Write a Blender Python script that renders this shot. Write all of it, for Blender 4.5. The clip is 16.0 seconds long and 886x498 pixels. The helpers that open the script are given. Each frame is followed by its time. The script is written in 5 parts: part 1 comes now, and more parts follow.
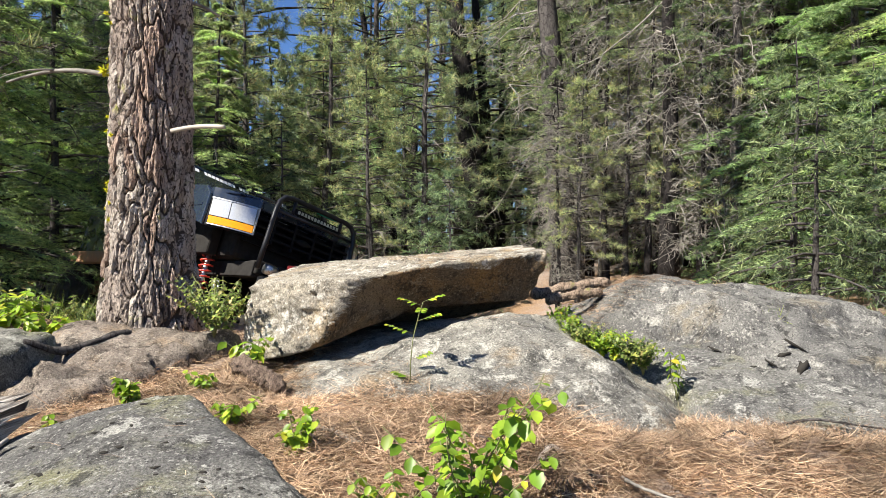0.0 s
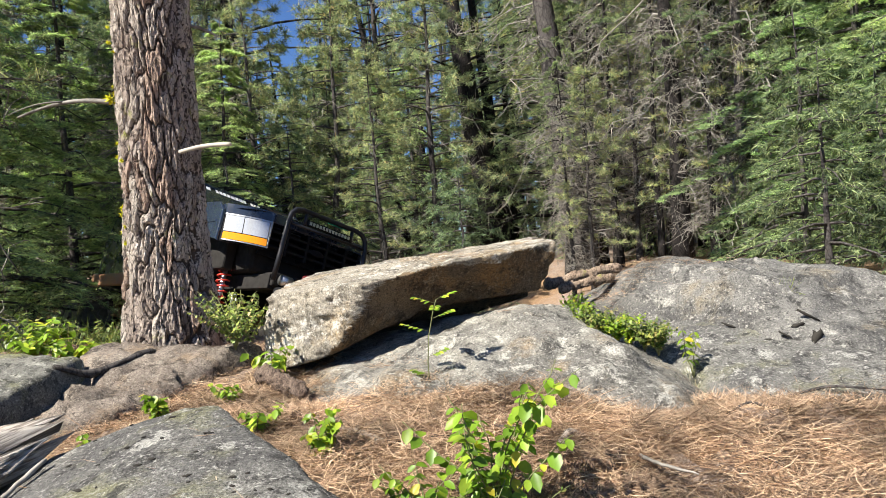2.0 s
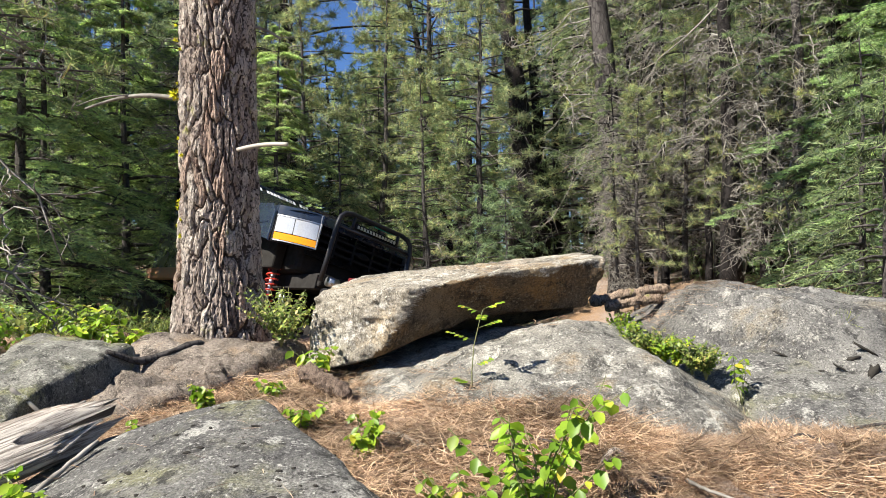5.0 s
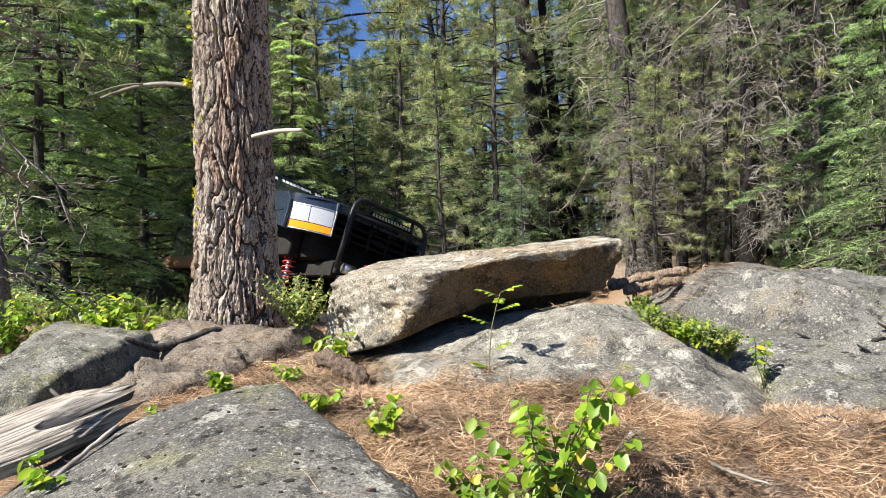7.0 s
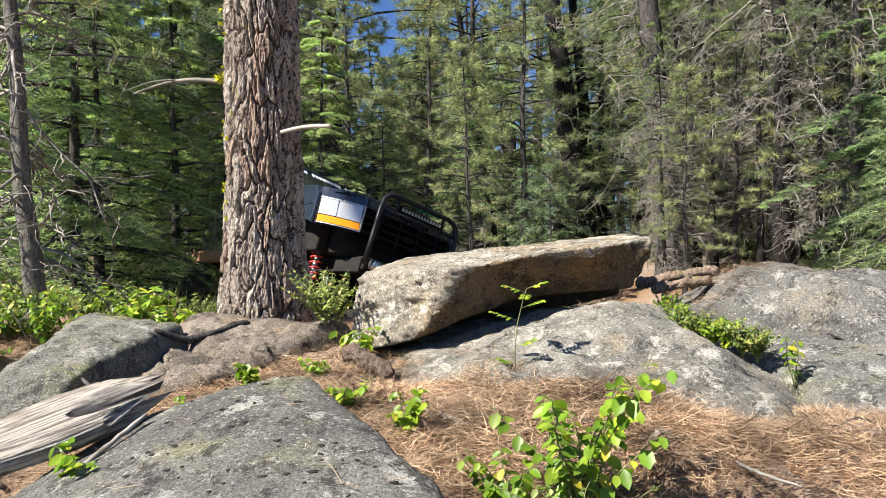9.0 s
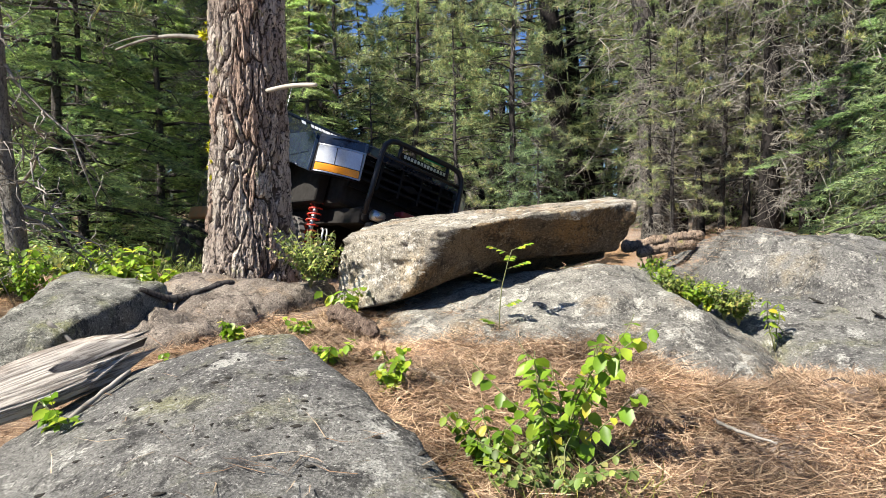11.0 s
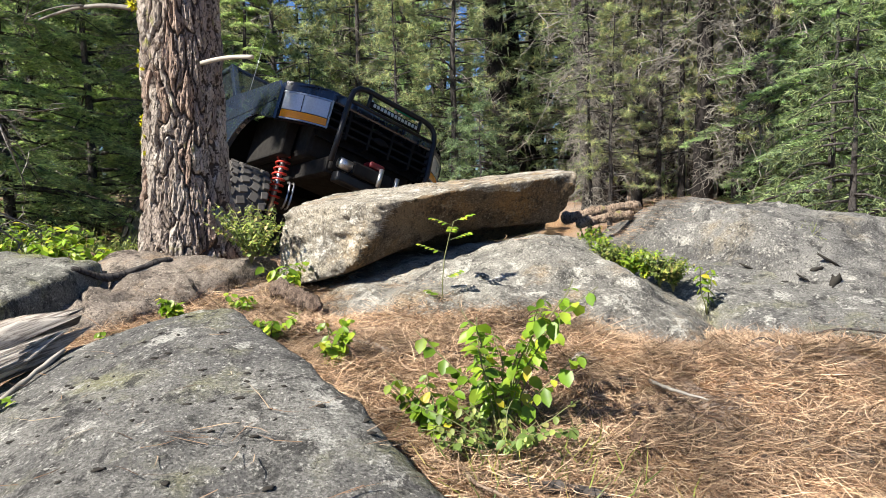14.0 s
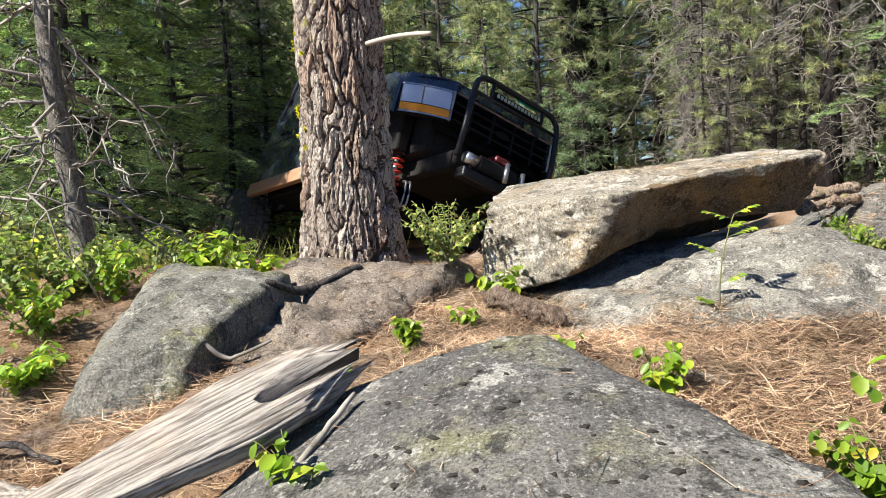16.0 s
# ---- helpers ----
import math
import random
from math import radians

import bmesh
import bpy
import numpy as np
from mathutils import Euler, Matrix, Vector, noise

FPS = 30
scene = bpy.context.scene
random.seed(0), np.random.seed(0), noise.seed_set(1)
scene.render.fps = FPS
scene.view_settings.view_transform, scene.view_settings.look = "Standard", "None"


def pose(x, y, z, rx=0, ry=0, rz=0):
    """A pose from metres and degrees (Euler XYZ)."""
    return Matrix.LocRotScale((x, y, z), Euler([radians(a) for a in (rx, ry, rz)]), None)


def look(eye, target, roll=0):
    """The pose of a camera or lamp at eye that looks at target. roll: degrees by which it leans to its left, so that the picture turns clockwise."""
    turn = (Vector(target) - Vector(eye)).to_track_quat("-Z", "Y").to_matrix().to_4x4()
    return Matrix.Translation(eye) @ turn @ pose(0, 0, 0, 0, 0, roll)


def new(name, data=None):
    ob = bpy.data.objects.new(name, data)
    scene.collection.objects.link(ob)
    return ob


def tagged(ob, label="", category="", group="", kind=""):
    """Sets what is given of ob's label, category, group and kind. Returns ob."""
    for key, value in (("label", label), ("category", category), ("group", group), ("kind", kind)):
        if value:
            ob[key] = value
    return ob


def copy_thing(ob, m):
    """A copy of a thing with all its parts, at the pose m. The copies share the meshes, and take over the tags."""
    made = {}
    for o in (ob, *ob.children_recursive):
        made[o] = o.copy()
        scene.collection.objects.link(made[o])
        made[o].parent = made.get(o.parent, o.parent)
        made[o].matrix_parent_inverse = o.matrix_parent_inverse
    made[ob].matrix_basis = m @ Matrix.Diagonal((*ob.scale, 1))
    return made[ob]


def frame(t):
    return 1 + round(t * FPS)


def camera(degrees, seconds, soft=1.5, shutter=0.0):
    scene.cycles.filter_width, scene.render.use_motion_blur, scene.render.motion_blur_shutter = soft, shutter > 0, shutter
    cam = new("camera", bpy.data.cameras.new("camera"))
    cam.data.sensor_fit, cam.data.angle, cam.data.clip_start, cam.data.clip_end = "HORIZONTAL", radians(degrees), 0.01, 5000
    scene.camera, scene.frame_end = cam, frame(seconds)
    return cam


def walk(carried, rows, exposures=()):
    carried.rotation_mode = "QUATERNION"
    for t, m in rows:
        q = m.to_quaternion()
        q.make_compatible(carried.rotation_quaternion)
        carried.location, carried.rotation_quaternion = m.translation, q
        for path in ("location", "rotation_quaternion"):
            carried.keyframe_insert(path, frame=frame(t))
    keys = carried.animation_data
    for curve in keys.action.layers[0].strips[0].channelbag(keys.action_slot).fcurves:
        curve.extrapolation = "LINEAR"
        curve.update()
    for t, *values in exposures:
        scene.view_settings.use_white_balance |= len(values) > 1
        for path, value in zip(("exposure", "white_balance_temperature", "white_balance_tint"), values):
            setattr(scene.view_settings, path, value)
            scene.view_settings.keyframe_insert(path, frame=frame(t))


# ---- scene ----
cam = camera(62.6, 16.0, soft=0.7)
PATH = [
    (0, (0.0091, 0.0126, 1.0528), (0.0056, 1.4126, 1.0514), -0.0),
    (0.5, (0.0238, -0.0021, 1.0577), (0.0203, 1.3979, 1.0759), -0.8),
    (1, (0.0462, -0.0028, 1.0493), (0.0616, 1.3965, 1.0612), -2.5),
    (1.5, (0.0441, -0.0336, 1.0542), (0.0308, 1.3664, 1.0626), -5.0),
    (2, (0.0392, -0.0441, 1.0437), (0.0049, 1.3552, 1.0430), -4.4),
    (2.5, (0.0455, -0.0294, 1.0486), (0.0294, 1.3699, 1.0367), -3.4),
    (3, (0.0217, -0.0385, 1.0381), (0.0028, 1.3615, 1.0311), -1.7),
    (3.5, (-0.0063, -0.0672, 1.0423), (-0.0546, 1.3314, 1.0584), -0.2),
    (4, (-0.0063, -0.0658, 1.0479), (-0.0945, 1.3314, 1.0822), -0.2),
    (6.5, (0.0035, -0.0245, 1.0192), (-0.1183, 1.3706, 1.0192), -1.6),
    (7, (-0.0049, -0.0280, 1.0206), (-0.1463, 1.3643, 1.0213), -1.7),
    (7.5, (0.0000, -0.0280, 1.0213), (-0.1610, 1.3629, 1.0234), -1.7),
    (8, (0.0140, -0.0231, 1.0178), (-0.1624, 1.3657, 1.0199), -1.6),
    (8.5, (0.0014, -0.0245, 1.0122), (-0.1897, 1.3629, 1.0150), -1.3),
    (10.8, (0.0000, -0.0133, 0.9947), (-0.1841, 1.3734, 0.9359), -0.6),
    (11, (0.0084, -0.0189, 0.9905), (-0.1638, 1.3692, 0.9226), -0.6),
    (11.5, (0.0217, -0.0175, 0.9856), (-0.1141, 1.3727, 0.8974), -0.8),
    (12, (-0.0063, -0.0175, 0.9786), (-0.1092, 1.3748, 0.8743), -0.7),
    (12.5, (-0.0042, -0.0329, 0.9765), (-0.0847, 1.3608, 0.8673), -0.6),
    (13, (0.0189, -0.0308, 0.9828), (-0.0483, 1.3636, 0.8743), -0.6),
    (13.5, (0.0252, -0.0238, 0.9751), (-0.0343, 1.3713, 0.8701), -0.6),
    (14, (0.0161, -0.0301, 0.9702), (-0.0497, 1.3636, 0.8568), -1.3),
    (14.5, (-0.0791, 0.0497, 0.9527), (-0.1414, 1.4441, 0.8442), -2.3),
    (15, (-0.3787, 0.2408, 0.9485), (-0.3031, 1.6387, 0.9471), 1.8),
    (15.5, (-0.5943, 0.2597, 0.9919), (-0.6230, 1.6576, 0.9177), -0.6),
    (16, (-0.7896, 0.3794, 1.0129), (-0.9282, 1.7661, 0.8799), -3.3),
]
walk(cam, [(t, look(eye, target, roll)) for t, eye, target, roll in PATH])

# ---- light ----
SUN_TO = Vector((-0.69, -0.56, 0.98)).normalized()
world = bpy.data.worlds.new("world")
scene.world = world
world.use_nodes = True
wn, wl = world.node_tree.nodes, world.node_tree.links
sky = wn.new("ShaderNodeTexSky")
sky.sky_type = "NISHITA"
sky.sun_disc = False
sky.sun_elevation = math.asin(SUN_TO.z)
sky.sun_rotation = math.atan2(SUN_TO.x, SUN_TO.y)
sky.ozone_density, sky.dust_density, sky.air_density, sky.altitude = 1.5, 0.1, 1.0, 1200
tint = wn.new("ShaderNodeMix")
tint.data_type, tint.blend_type = "RGBA", "MULTIPLY"
tint.inputs[0].default_value = 1.0
tint.inputs[7].default_value = (0.72, 0.98, 1.40, 1)
wl.new(sky.outputs[0], tint.inputs[6])
wl.new(tint.outputs[2], wn["Background"].inputs[0])
wn["Background"].inputs[1].default_value = 0.042
sun = new("sun", bpy.data.lights.new("sun", "SUN"))
sun.data.energy, sun.data.angle, sun.data.color = 5.3, radians(0.6), (1.0, 0.95, 0.87)
sun.matrix_world = look(SUN_TO * 30, (0, 0, 0))
scene.view_settings.exposure = 1.29


# ---- small tools ----
def rng(seed):
    return np.random.RandomState(seed)


def hash3(ix, iy, iz, seed):
    h = (ix.astype(np.int64) * 374761393 + iy.astype(np.int64) * 668265263 + iz.astype(np.int64) * 2147483647 + seed * 974634777) & 0x7FFFFFFF
    h = ((h ^ (h >> 13)) * 1274126177) & 0x7FFFFFFF
    return ((h ^ (h >> 16)) & 0xFFFF) / 65535.0


def vnoise(p, seed=0):
    """Smooth value noise from -1 to 1 at the points p (n, 3)."""
    i = np.floor(p).astype(np.int64)
    f = p - i
    f = f * f * f * (f * (f * 6 - 15) + 10)
    out = 0
    for dx in (0, 1):
        for dy in (0, 1):
            for dz in (0, 1):
                w = (f[:, 0] if dx else 1 - f[:, 0]) * (f[:, 1] if dy else 1 - f[:, 1]) * (f[:, 2] if dz else 1 - f[:, 2])
                out = out + w * hash3(i[:, 0] + dx, i[:, 1] + dy, i[:, 2] + dz, seed)
    return out * 2 - 1


def fbm(p, octaves=4, seed=0, gain=0.5):
    total, amp = 0, 1.0
    for o in range(octaves):
        total = total + amp * vnoise(p * 2.0 ** o + 17.3 * o, seed + o)
        amp *= gain
    return total


def mesh_of(name, verts, faces, material, smooth=True):
    me = bpy.data.meshes.new(name)
    me.from_pydata(np.asarray(verts).tolist(), [], faces if isinstance(faces, list) else np.asarray(faces).tolist())
    if smooth:
        me.polygons.foreach_set("use_smooth", [True] * len(me.polygons))
    for m in material if isinstance(material, (list, tuple)) else [material]:
        me.materials.append(m)
    me.update()
    return me


def part(name, bm, material, parent, label="", smooth=False):
    """Links a bmesh (or a ready mesh) as one part of a thing."""
    if isinstance(bm, bpy.types.Mesh):
        me = bm
    else:
        me = bpy.data.meshes.new(name)
        bmesh.ops.recalc_face_normals(bm, faces=bm.faces)
        bm.to_mesh(me)
        bm.free()
        me.materials.append(material)
        if smooth:
            me.polygons.foreach_set("use_smooth", [True] * len(me.polygons))
    ob = new(name, me)
    ob.parent = parent
    if label:
        ob["label"] = label
    return ob


def empty(name, m, label, category, group="", kind=""):
    ob = new(name)
    ob.matrix_world = m
    return tagged(ob, label, category, group, kind)


def box(bm, x0, x1, y0, y1, z0, z1, bevel=0.0, m=None):
    r = bmesh.ops.create_cube(bm, size=1)
    mat = Matrix.Translation(((x0 + x1) / 2, (y0 + y1) / 2, (z0 + z1) / 2)) @ Matrix.Diagonal((x1 - x0, y1 - y0, z1 - z0, 1))
    bmesh.ops.transform(bm, matrix=(m @ mat) if m else mat, verts=r["verts"])
    if bevel:
        es = {e for v in r["verts"] for e in v.link_edges}
        bmesh.ops.bevel(bm, geom=list(es), offset=bevel, segments=2, profile=0.5, affect="EDGES")
    return bm


def prism(bm, outline, y0, y1, bevel=0.0):
    """A plate with an outline in x and z, from y0 to y1."""
    a = [bm.verts.new((x, y0, z)) for x, z in outline]
    b = [bm.verts.new((x, y1, z)) for x, z in outline]
    n = len(outline)
    fs = [bm.faces.new(a), bm.faces.new(b[::-1])]
    for i in range(n):
        fs.append(bm.faces.new((a[i], b[i], b[(i + 1) % n], a[(i + 1) % n])))
    if bevel:
        es = list({e for f in fs[:2] for e in f.edges})
        bmesh.ops.bevel(bm, geom=es, offset=bevel, segments=2, profile=0.5, affect="EDGES")
    return bm


def tube(points, radii, sides=8, base=0):
    """Vertices and faces of a tube along points."""
    P = np.asarray(points, float)
    n = len(P)
    R = np.broadcast_to(np.asarray(radii, float), (n,))
    T = np.gradient(P, axis=0)
    T /= np.linalg.norm(T, axis=1, keepdims=True) + 1e-9
    ref = np.array([0.0, 0, 1]) if abs(T[0, 2]) < 0.9 else np.array([1.0, 0, 0])
    A = np.cross(T, ref)
    A /= np.linalg.norm(A, axis=1, keepdims=True) + 1e-9
    B = np.cross(T, A)
    ang = np.arange(sides) * 2 * math.pi / sides
    V = P[:, None] + R[:, None, None] * (np.cos(ang)[None, :, None] * A[:, None] + np.sin(ang)[None, :, None] * B[:, None])
    faces = []
    for i in range(n - 1):
        for k in range(sides):
            k2 = (k + 1) % sides
            faces.append((base + i * sides + k, base + i * sides + k2, base + (i + 1) * sides + k2, base + (i + 1) * sides + k))
    faces.append(tuple(base + k for k in range(sides))[::-1])
    faces.append(tuple(base + (n - 1) * sides + k for k in range(sides)))
    return V.reshape(-1, 3), faces


def tubes_mesh(name, runs, material, sides=6):
    vs, fs, b = [], [], 0
    for pts, rad in runs:
        v, f = tube(pts, rad, sides, b)
        vs.append(v)
        fs += f
        b += len(v)
    return mesh_of(name, np.concatenate(vs), fs, material)


# ---- materials ----
def nodes_of(name):
    m = bpy.data.materials.new(name)
    m.use_nodes = True
    nt = m.node_tree
    return m, nt.nodes, nt.links, nt.nodes["Principled BSDF"]


def tex(n, l, kind, scale, coord, detail=6.0, rough=0.6, feature=""):
    t = n.new("ShaderNodeTexNoise" if kind == "noise" else "ShaderNodeTexVoronoi")
    t.inputs["Scale"].default_value = scale
    if kind == "noise":
        t.inputs["Detail"].default_value = detail
        t.inputs["Roughness"].default_value = rough
    if feature:
        t.feature = feature
    l.new(coord, t.inputs["Vector"])
    return t


def ramp(n, l, fac, *stops):
    r = n.new("ShaderNodeValToRGB")
    e = r.color_ramp.elements
    while len(e) < len(stops):
        e.new(0.5)
    for q, (p, c) in zip(e, stops):
        q.position = p
        q.color = (*c, 1) if isinstance(c, tuple) else (c, c, c, 1)
    l.new(fac, r.inputs[0])
    return r.outputs[0]


def mix(n, l, fac, a, b, mode="MIX"):
    m = n.new("ShaderNodeMix")
    m.data_type, m.blend_type = "RGBA", mode
    for sock, v in ((m.inputs[0], fac), (m.inputs[6], a), (m.inputs[7], b)):
        if isinstance(v, (int, float)):
            sock.default_value = v
        elif isinstance(v, tuple):
            sock.default_value = (*v, 1)
        else:
            l.new(v, sock)
    return m.outputs[2]


def bump(n, l, height, strength, dist, normal=None):
    b = n.new("ShaderNodeBump")
    b.inputs["Strength"].default_value, b.inputs["Distance"].default_value = strength, dist
    l.new(height, b.inputs["Height"])
    if normal:
        l.new(normal, b.inputs["Normal"])
    return b.outputs[0]


def stretched(n, l, coord, s):
    m = n.new("ShaderNodeMapping")
    m.inputs["Scale"].default_value = s
    l.new(coord, m.inputs["Vector"])
    return m.outputs[0]


def granite(name, base, dark, pale, lichen=0.5, warm=(0.42, 0.33, 0.22), warmth=0.2, dots=0.5):
    """Weathered granite with crusts of pale, black and warm-coloured lichen."""
    m, n, l, p = nodes_of(name)
    c = n.new("ShaderNodeTexCoord").outputs["Object"]
    big = tex(n, l, "noise", 2.6, c, 8, 0.65)
    mid = tex(n, l, "noise", 11, c, 10, 0.72)
    fine = tex(n, l, "noise", 140, c, 5, 0.75)
    col = mix(n, l, ramp(n, l, big.outputs[0], (0.42, 0.0), (0.58, 1.0)), base, dark)
    col = mix(n, l, ramp(n, l, tex(n, l, "noise", 3.4, stretched(n, l, c, (1, 1.3, 0.8)), 9, 0.65).outputs[0], (0.60 - warmth * 0.15, 0.0), (0.68, 0.85)), col, warm)
    black = ramp(n, l, tex(n, l, "noise", 9, stretched(n, l, c, (1.2, 1, 0.7)), 12, 0.78).outputs[0], (0.545 - 0.05 * dots, 0.0), (0.585, 0.85))
    col = mix(n, l, black, col, tuple(0.35 * v for v in dark))
    crust = ramp(n, l, tex(n, l, "noise", 7.5, stretched(n, l, c, (1, 1, 1.2)), 12, 0.78).outputs[0], (0.60 - 0.09 * lichen, 0.0), (0.635 - 0.08 * lichen, 0.85))
    col = mix(n, l, crust, col, pale)
    vor = tex(n, l, "voronoi", 42, mix(n, l, 0.05, c, mid.outputs["Color"]))
    spot = ramp(n, l, vor.outputs["Distance"], (0.20, 1.0), (0.26, 0.0))
    where = ramp(n, l, tex(n, l, "noise", 6.0, c, 6, 0.7).outputs[0], (0.55 - 0.12 * lichen, 0.0), (0.62, 0.9))
    col = mix(n, l, mix(n, l, 1.0, spot, where, "MULTIPLY"), col, pale)
    crumb = ramp(n, l, tex(n, l, "noise", 60, c, 8, 0.8).outputs[0], (0.56, 0.0), (0.60, 0.8))
    col = mix(n, l, crumb, col, pale)
    grit = ramp(n, l, tex(n, l, "noise", 82, stretched(n, l, c, (1, 1.4, 1)), 8, 0.8).outputs[0], (0.555, 0.0), (0.59, 0.85))
    col = mix(n, l, grit, col, tuple(0.4 * v for v in dark))
    col = mix(n, l, 0.8, col, mix(n, l, 1.0, col, ramp(n, l, fine.outputs[0], (0.34, 0.25), (0.68, 1.8)), "MULTIPLY"))
    l.new(col, p.inputs["Base Color"])
    p.inputs["Roughness"].default_value = 0.92
    p.inputs["Specular IOR Level"].default_value = 0.2
    nb = bump(n, l, mid.outputs[0], 0.9, 0.04)
    l.new(bump(n, l, fine.outputs[0], 1.0, 0.008, nb), p.inputs["Normal"])
    return m


def simple(name, col, rough=0.6, metal=0.0, var=0.25, scale=30, spec=0.5, bumpy=0.0, col2=None):
    m, n, l, p = nodes_of(name)
    c = n.new("ShaderNodeTexCoord").outputs["Object"]
    t = tex(n, l, "noise", scale, c, 6, 0.65)
    c2 = col2 or tuple(v * (1 - var) for v in col)
    l.new(mix(n, l, ramp(n, l, t.outputs[0], (0.35, 0.0), (0.65, 1.0)), col, c2), p.inputs["Base Color"])
    l.new(ramp(n, l, t.outputs[0], (0.3, max(rough - 0.12, 0.02)), (0.7, min(rough + 0.12, 1.0))), p.inputs["Roughness"])
    p.inputs["Metallic"].default_value = metal
    p.inputs["Specular IOR Level"].default_value = spec
    if bumpy:
        l.new(bump(n, l, t.outputs[0], 0.6, bumpy), p.inputs["Normal"])
    return m


def leafy(name, a, b, tip=None, through_light=0.35, rough=0.55, dry=None):
    """Foliage: hue varies leaf by leaf and plant by plant, and light comes through."""
    m, n, l, p = nodes_of(name)
    isl = n.new("ShaderNodeNewGeometry").outputs["Random Per Island"]
    per = n.new("ShaderNodeObjectInfo").outputs["Random"]
    stops = [(0.0, a), (0.48, b), (0.82, tip or b)] + ([(0.97, dry)] if dry else [])
    col = ramp(n, l, isl, *stops)
    col = mix(n, l, 0.5, col, mix(n, l, 1.0, col, ramp(n, l, per, (0.0, (0.75, 0.85, 0.9)), (1.0, (1.25, 1.12, 0.85))), "MULTIPLY"))
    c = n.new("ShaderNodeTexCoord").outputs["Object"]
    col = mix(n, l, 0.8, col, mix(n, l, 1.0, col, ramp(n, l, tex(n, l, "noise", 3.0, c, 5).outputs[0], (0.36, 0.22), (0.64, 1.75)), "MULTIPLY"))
    l.new(col, p.inputs["Base Color"])
    p.inputs["Roughness"].default_value = rough
    p.inputs["Specular IOR Level"].default_value = 0.35
    tr = n.new("ShaderNodeBsdfTranslucent")
    l.new(mix(n, l, 1.0, col, (1.15, 1.25, 0.95), "MULTIPLY"), tr.inputs[0])
    mx = n.new("ShaderNodeMixShader")
    mx.inputs[0].default_value = through_light
    l.new(p.outputs[0], mx.inputs[1])
    l.new(tr.outputs[0], mx.inputs[2])
    l.new(mx.outputs[0], n["Material Output"].inputs[0])
    return m


def bark_material(name, plate, plate2, furrow, scale=1.0, moss=0.0):
    m, n, l, p = nodes_of(name)
    c = n.new("ShaderNodeTexCoord").outputs["Object"]
    cs = stretched(n, l, c, (1, 1, 0.35))
    a = tex(n, l, "noise", 14 * scale, cs, 8, 0.7)
    fl = tex(n, l, "noise", 60 * scale, c, 6, 0.7)
    flake = tex(n, l, "voronoi", 30 * scale, stretched(n, l, c, (1, 1, 0.6)))
    col = mix(n, l, ramp(n, l, a.outputs[0], (0.36, 0.0), (0.62, 1.0)), plate2, plate)
    col = mix(n, l, ramp(n, l, flake.outputs["Distance"], (0.05, 0.7), (0.28, 0.0)), col, tuple(1.45 * v for v in plate))
    # Pointiness tints the creases dark: furrow shade put into the bark colour
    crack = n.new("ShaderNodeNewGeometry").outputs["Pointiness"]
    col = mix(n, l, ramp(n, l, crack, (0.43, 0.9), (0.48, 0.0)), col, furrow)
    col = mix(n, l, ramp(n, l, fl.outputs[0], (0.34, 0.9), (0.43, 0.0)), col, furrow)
    warped = mix(n, l, 0.06, stretched(n, l, c, (1, 1, 0.45)), a.outputs["Color"])
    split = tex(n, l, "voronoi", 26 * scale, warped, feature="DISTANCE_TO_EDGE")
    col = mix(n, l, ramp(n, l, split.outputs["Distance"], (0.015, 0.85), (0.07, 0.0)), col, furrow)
    if moss:
        w = ramp(n, l, tex(n, l, "noise", 7, c, 6, 0.7).outputs[0], (0.66 - 0.08 * moss, 0.0), (0.72, 0.9))
        col = mix(n, l, w, col, (0.30, 0.30, 0.08))
    l.new(col, p.inputs["Base Color"])
    p.inputs["Roughness"].default_value = 0.95
    p.inputs["Specular IOR Level"].default_value = 0.15
    l.new(bump(n, l, fl.outputs[0], 1.0, 0.013, bump(n, l, a.outputs[0], 0.9, 0.02)), p.inputs["Normal"])
    return m


GRANITE = granite("granite_grey", (0.225, 0.217, 0.192), (0.135, 0.13, 0.12), (0.47, 0.455, 0.40), 0.42, (0.24, 0.235, 0.13), 0.45, dots=0.5)
GRANITE_PALE = granite("granite_pale", (0.335, 0.315, 0.265), (0.185, 0.175, 0.152), (0.54, 0.515, 0.44), 0.65, (0.34, 0.25, 0.15), 0.3, dots=0.6)
GRANITE_HUMP = granite("granite_hump", (0.245, 0.235, 0.21), (0.13, 0.125, 0.115), (0.43, 0.41, 0.355), 0.35, (0.30, 0.25, 0.17), 0.25, dots=0.9)
GRANITE_SLAB = granite("granite_slab", (0.40, 0.355, 0.275), (0.22, 0.195, 0.155), (0.62, 0.585, 0.50), 0.75, (0.42, 0.29, 0.14), 0.5, dots=0.6)
# rust brown for the slab's hollow, darkened: overhang shade put into the colour
GRANITE_RUST_SHADE = granite("granite_rusty_shade", (0.20, 0.145, 0.085), (0.12, 0.088, 0.055), (0.27, 0.215, 0.14), 0.1, (0.25, 0.14, 0.05), 0.8, dots=0.3)
GRANITE_BROWN = granite("granite_brown", (0.30, 0.25, 0.20), (0.155, 0.125, 0.10), (0.44, 0.39, 0.31), 0.2, (0.36, 0.25, 0.15), 0.5, dots=0.4)
GRANITE_MOSSY = granite("granite_mossy", (0.25, 0.24, 0.205), (0.145, 0.143, 0.12), (0.45, 0.44, 0.37), 0.35, (0.28, 0.28, 0.11), 0.5, dots=0.5)
PIT = simple("pit_shade", (0.04, 0.036, 0.03), 0.95, bumpy=0.01, spec=0.1)
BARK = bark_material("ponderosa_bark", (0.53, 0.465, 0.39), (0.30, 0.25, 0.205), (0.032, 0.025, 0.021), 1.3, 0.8)
